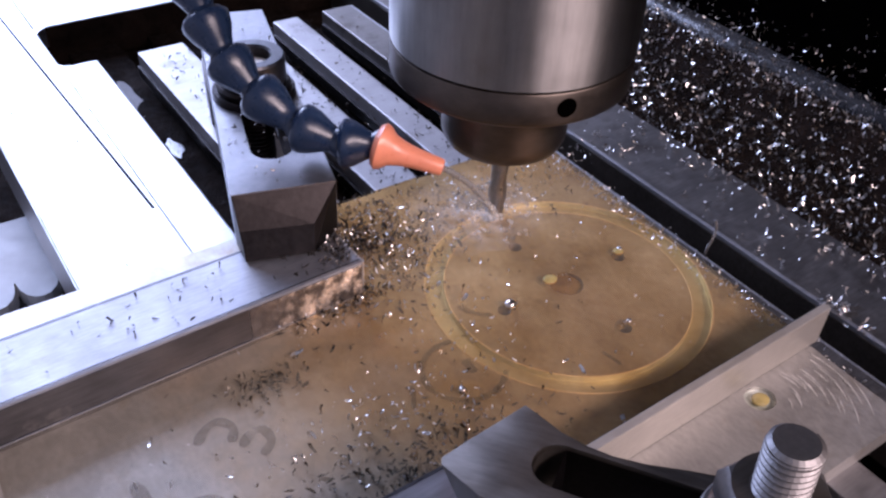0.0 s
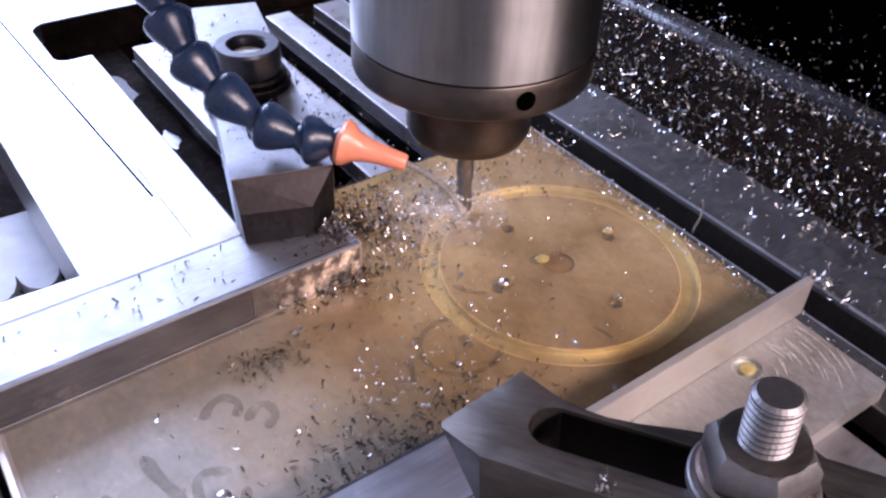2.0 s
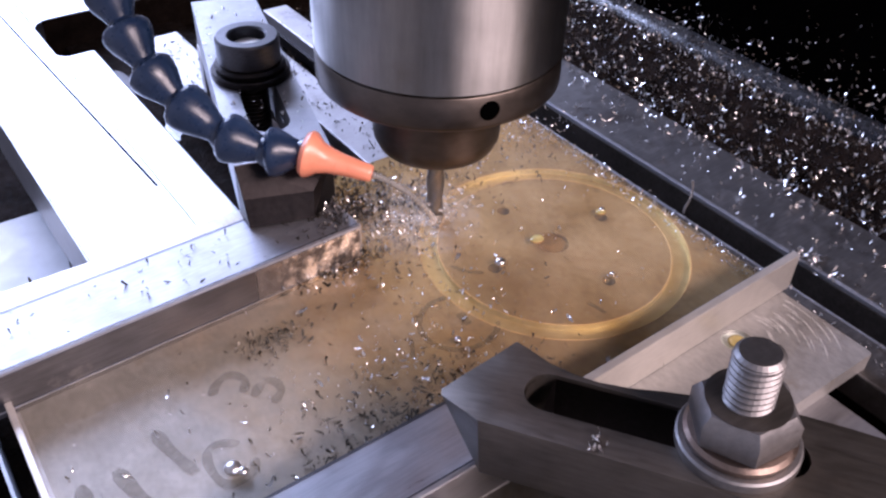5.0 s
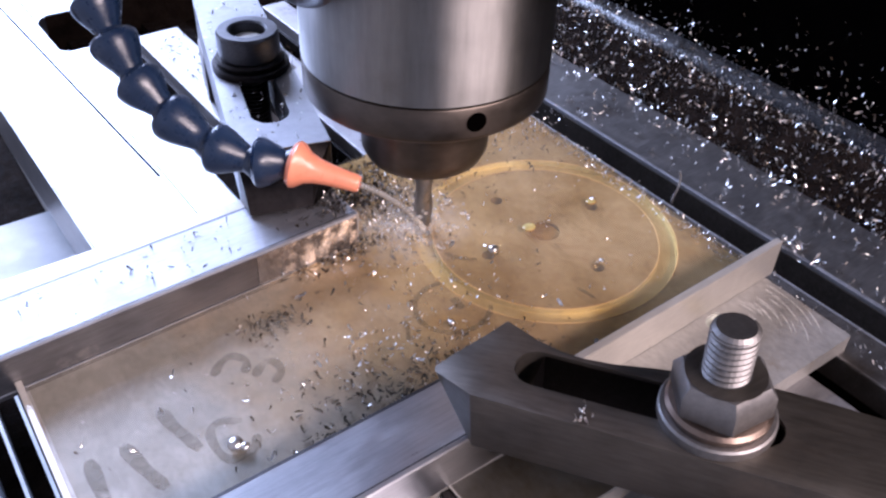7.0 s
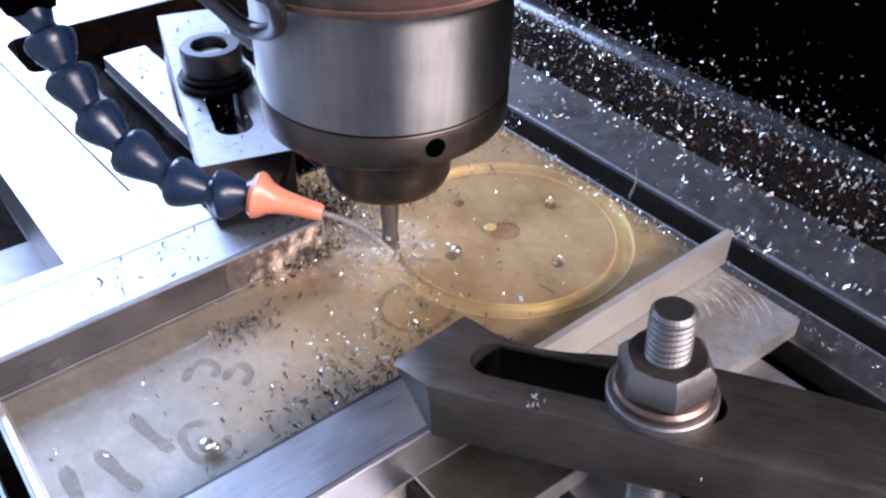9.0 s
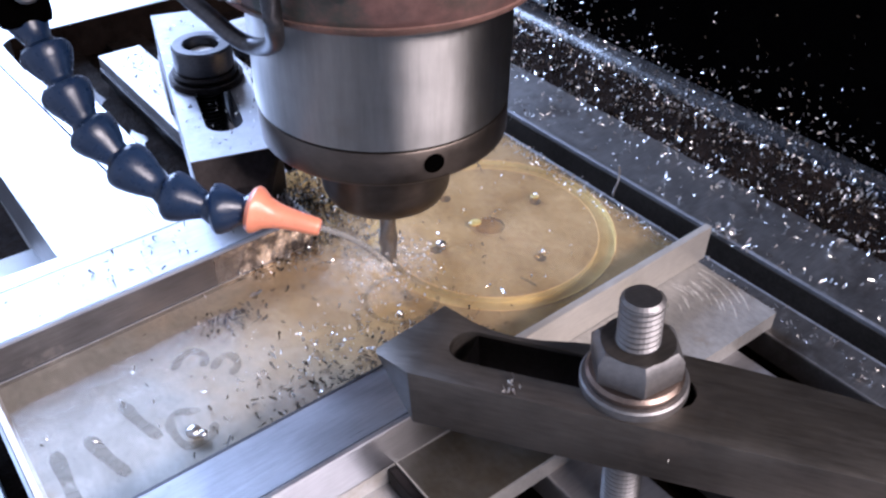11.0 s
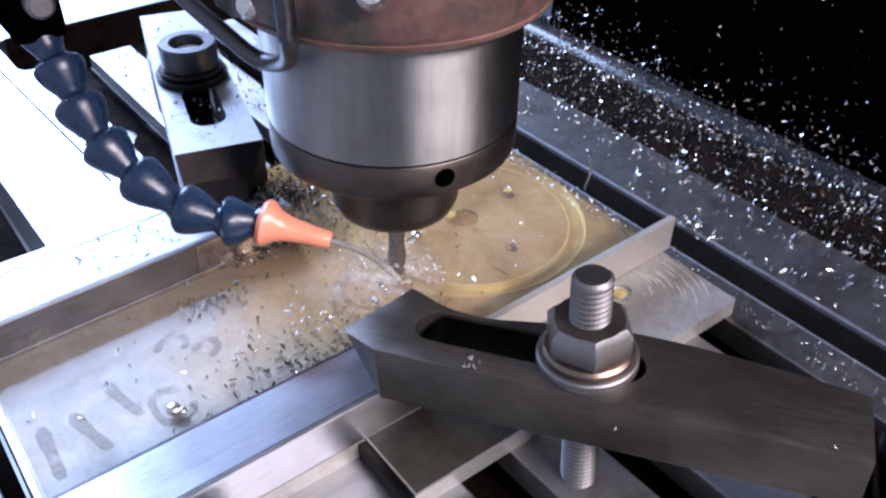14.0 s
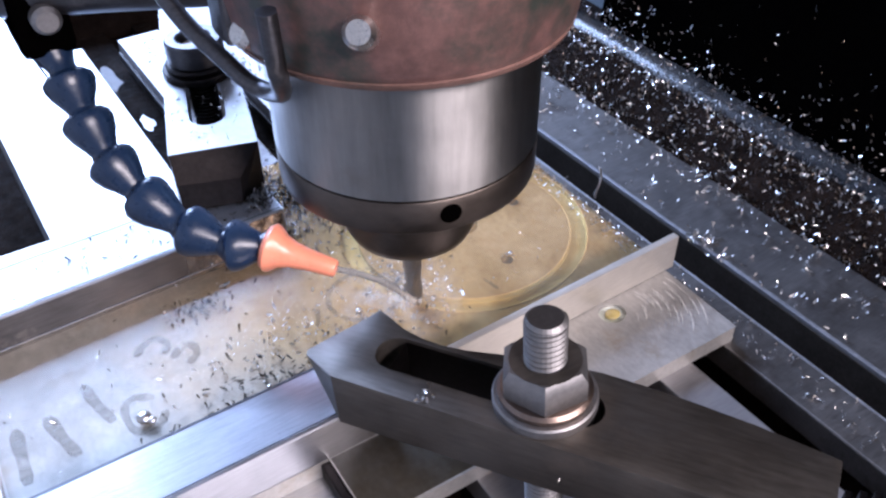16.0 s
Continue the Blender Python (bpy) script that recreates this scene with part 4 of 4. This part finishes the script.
swarf("swarf_in_coolant", "bright shavings lying in the coolant", blob(170, -0.085, -0.03, 0.028, 0.018, 0.0021, (0.0007, 0.0020)) + blob(130, -0.055, 0.045, 0.016, 0.012, 0.0021, (0.0007, 0.0021)) + cloud(90, (-0.19, 0.05), (-0.05, 0.08), 0.0021, (0.0006, 0.0014)) + blob(22, -0.11, -0.02, 0.04, 0.02, 0.0021, (0.002, 0.0032)), CHIP, 8, ON_TABLE)
swarf("swarf_drift", "dark oily swarf heaped at the bar's end and the clamp's nose", blob(330, -0.052, 0.062, 0.011, 0.010, 0.0021, (0.0009, 0.0026)) + blob(120, -0.078, 0.030, 0.011, 0.0035, 0.0021, (0.0009, 0.0024)) + blob(90, -0.073, 0.046, 0.004, 0.006, 0.0169, (0.0009, 0.0022)), BLACKCHIP, 18, ON_TABLE)
swarf("swarf_drift", "bright wet swarf at the bar's end", blob(70, -0.054, 0.060, 0.011, 0.010, 0.0030, (0.0008, 0.0020)) + blob(55, -0.078, 0.029, 0.010, 0.003, 0.0024, (0.0008, 0.0022)) + blob(45, -0.074, 0.046, 0.004, 0.006, 0.0172, (0.0009, 0.0022)), CHIP, 19, ON_TABLE)
swarf("swarf_on_plate_edge", "shavings caught along the workpiece's rear edge", cloud(330, (0.045, 0.053), (-0.062, 0.086), 0.0022, (0.0006, 0.0018)) + blob(240, 0.03, 0.07, 0.03, 0.010, 0.0022, (0.0006, 0.0018)) + cloud(120, (0.0535, 0.066), (-0.3, 0.09), TOP + 0.0002, (0.0007, 0.0019)) + blob(160, -0.045, 0.062, 0.014, 0.014, 0.0022, (0.0007, 0.0022)), CHIP, 9, ON_TABLE)
swarf("swarf_on_clamp", "few bright shavings on the clamp", blob(7, -0.0828, -0.1052, 0.0015, 0.0008, 0.0432, (0.0012, 0.0024)) + [(-0.0805, -0.1065, 0.0433, 0.0018), (-0.0695, -0.1499, 0.0477, 0.0009), (-0.0328, -0.1887, 0.0500, 0.0022), (-0.03, -0.19, 0.0500, 0.0012)], CHIP, 10, ON_TABLE)
swarf("swarf_on_bar", "few dark shavings on the dam bar", [(-0.1509, 0.0467, 0.0168, 0.0022), (-0.146, 0.041, 0.0168, 0.0012)] + cloud(45, (-0.19, -0.08), (0.034, 0.055), 0.0168, (0.0007, 0.0018)) + cloud(60, (-0.092, -0.070), (0.036, 0.056), 0.0168, (0.0006, 0.002)), BLACKCHIP, 12, ON_TABLE)


swarf("swarf_on_table", "dark shavings speckling the bright ribs behind the clamp", cloud(150, (-0.066, -0.042), (0.09, 0.27), TOP + 0.0002, (0.0008, 0.0022)) + cloud(190, (-0.023, -0.003), (0.09, 0.27), TOP + 0.0002, (0.0008, 0.0022)) + cloud(60, (0.015, 0.029), (0.09, 0.27), TOP + 0.0002, (0.0008, 0.0020)), BLACKCHIP, 22, ON_TABLE)
swarf("swarf_on_clamp", "bright drops and shavings on the rear clamp", [tuple(REAR_AT @ Vector((R.uniform(-0.016, 0.016), R.uniform(0.003, 0.14), 0.0217))) + (R.uniform(0.0007, 0.0020),) for _ in range(60)], CHIP, 23, ON_TABLE)
swarf("swarf_on_clamp", "shavings speckling the rear clamp", [tuple(REAR_AT @ Vector((R.uniform(-0.016, 0.016), R.uniform(0.003, 0.14), 0.0217))) + (R.uniform(0.0006, 0.0017),) for _ in range(70)], DARKCHIP, 15, ON_TABLE)
swarf("swarf_in_bores", "bright shavings caught in the drilled holes", blob(10, -0.0254, 0.0005, 0.0012, 0.0012, 0.0012, (0.0012, 0.002)) + blob(10, 0.0035, -0.028, 0.0016, 0.0014, 0.0012, (0.0012, 0.002)) + blob(6, 0.002, 0.0035, 0.002, 0.0015, 0.0012, (0.0010, 0.0020)) + blob(6, 0.029, 0.004, 0.001, 0.001, 0.0012, (0.001, 0.0018)), CHIP, 16, ON_TABLE)


ADRIFT = [swarf("swarf_adrift", "bright shavings drifting on the coolant", blob(70, -0.085 + 0.03 * k, -0.020 + 0.035 * k, 0.022, 0.012, 0.0022, (0.0006, 0.0020)), CHIP, 20 + k) for k in range(2)]


def oil_blobs():
    """Yellow oil swelling out of the drilled holes."""
    for x, y, rad in ((-0.0050, 0.0044, 0.0028), (0.0288, 0.0040, 0.0022), (0.0186, -0.0765, 0.0030)):
        bm = bmesh.new()
        bmesh.ops.create_icosphere(bm, subdivisions=3, radius=rad, matrix=Matrix.Translation((x, y, 0.0019 if y > -0.05 else -0.0002)) @ Matrix.Diagonal((1.1, 0.9, 0.32, 1)))
        ON_TABLE.append(tagged(link("oil_blob", bm, YELLOW, smooth=80), "yellow blob of oil standing over a drilled hole", "oil", "oil blobs over the holes"))


oil_blobs()


def drops():
    for x, y, r in ((-0.0262, 0.0008, 0.0022), (0.0050, -0.0278, 0.0010), (0.0302, 0.0048, 0.0011), (-0.064, -0.0240, 0.0012), (-0.150, -0.031, 0.0026), (-0.1480, -0.0335, 0.0016)):
        bm = bmesh.new()
        bmesh.ops.create_icosphere(bm, subdivisions=2, radius=r, matrix=Matrix.Translation((x, y, 0.0022)) @ Matrix.Diagonal((1, 1, 0.7, 1)))
        ON_TABLE.append(tagged(link("coolant_bubble", bm, CHIP, smooth=80), "small shiny bubble on the coolant", "bubble", "bubbles on the coolant"))


drops()


def metal_curl():
    pts = [(0.0685, -0.0075, TOP), (0.0680, -0.0080, -0.004), (0.0688, -0.0088, 0.001), (0.0700, -0.0080, 0.005), (0.0694, -0.0072, 0.009)]
    ob = link("metal_curl", tube(smooth_path(pts, 5), 0.0006, 6), CHIP, smooth=60)
    return tagged(ob, "single bright metal curl standing by the table slot", "metal shaving")


ON_TABLE.append(metal_curl())


# ---- marker strokes on the workpiece ----
def stroke(pts, width):
    bm = bmesh.new()
    path = smooth_path([(x, y, 0) for x, y in pts], 4)
    prev = None
    for i, p in enumerate(path):
        d = (path[min(i + 1, len(path) - 1)] - path[max(i - 1, 0)]).normalized()
        n = Vector((-d.y, d.x, 0)) * width * (0.46 + 0.07 * math.sin(i * 0.9)) * (0.55 if i in (0, len(path) - 1) else 1.0)
        cur = (bm.verts.new(p + n), bm.verts.new(p - n))
        if prev:
            bm.faces.new((prev[0], cur[0], cur[1], prev[1]))
        prev = cur
    ob = link("marker_stroke", bm, MARK)
    ob.location.z = 0.00025
    ON_TABLE.append(tagged(ob, "faded dark marker stroke on the workpiece", "marking", "marker strokes"))


stroke([(-0.0575 + 0.0142 * math.cos(radians(a)), -0.0155 + 0.0135 * math.sin(radians(a))) for a in range(75, 330, 12)], 0.0022)
stroke([(-0.0545, -0.0120), (-0.0548, -0.0150), (-0.0552, -0.0185)], 0.0035)
stroke([(-0.0120, -0.0330), (-0.0110, -0.0370), (-0.0105, -0.0410)], 0.0016)
stroke([(-0.1886, -0.0109), (-0.1889, -0.0230), (-0.1894, -0.0361)], 0.0046)
stroke([(-0.1783, -0.0109), (-0.1760, -0.0220), (-0.1728, -0.0331)], 0.0046)
stroke([(-0.1639, -0.0037), (-0.1625, -0.0130), (-0.1591, -0.0253)], 0.0042)

stroke([(-0.1438, 0.0002), (-0.1396, 0.0044), (-0.1349, 0.0054), (-0.1319, 0.0008), (-0.1345, -0.0040)], 0.0032)
stroke([(-0.1325, -0.0073), (-0.1279, -0.0038), (-0.1244, -0.0045), (-0.1239, -0.0096), (-0.1283, -0.0133)], 0.0032)
stroke([(-0.1441, -0.0220), (-0.1505, -0.0186), (-0.1544, -0.0216), (-0.1550, -0.0293), (-0.1526, -0.0344), (-0.1461, -0.0344), (-0.1423, -0.0298)], 0.0030)
stroke([(-0.0763, -0.0125), (-0.0780, -0.0170), (-0.0807, -0.0213)], 0.0018)
stroke([(-0.0420, 0.0114), (-0.0385, 0.0050), (-0.0337, 0.0012)], 0.0020)


def motions():
    times = [0.5 * i for i in range(33)]
    for ob in ON_TABLE:
        home = ob.matrix_basis.copy()
        walk(ob, [(t, Matrix.Translation(-feed(t)) @ home) for t in times])
    for ob in ON_SADDLE:
        home = ob.matrix_basis.copy()
        walk(ob, [(t, Matrix.Translation((-feed(t).x, 0, 0)) @ home) for t in times])
    rng = random.Random(5)
    for ob in SPRAY:
        turn, rows = 0.0, []
        for i in range(161):
            turn += rng.uniform(-85, 30)
            rows.append((0.1 * i, pose(rng.uniform(-0.0015, 0.0015), rng.uniform(-0.0015, 0.0015), rng.uniform(-0.0006, 0.0014), 0, 0, turn)))
        walk(ob, rows)
    for k, ob in enumerate(ADRIFT):
        walk(ob, [(t, Matrix.Translation(-feed(t)) @ pose(0.004 * math.sin(0.5 * t + k), 0.003 * math.sin(0.37 * t + 2 * k), 0, 0, 0, 1.5 * math.sin(0.3 * t + k))) for t in times])
    walk(CUTTER, [(0.1 * i, pose(0, 0, 0, 0, 0, -77.0 * i)) for i in range(161)])


motions()
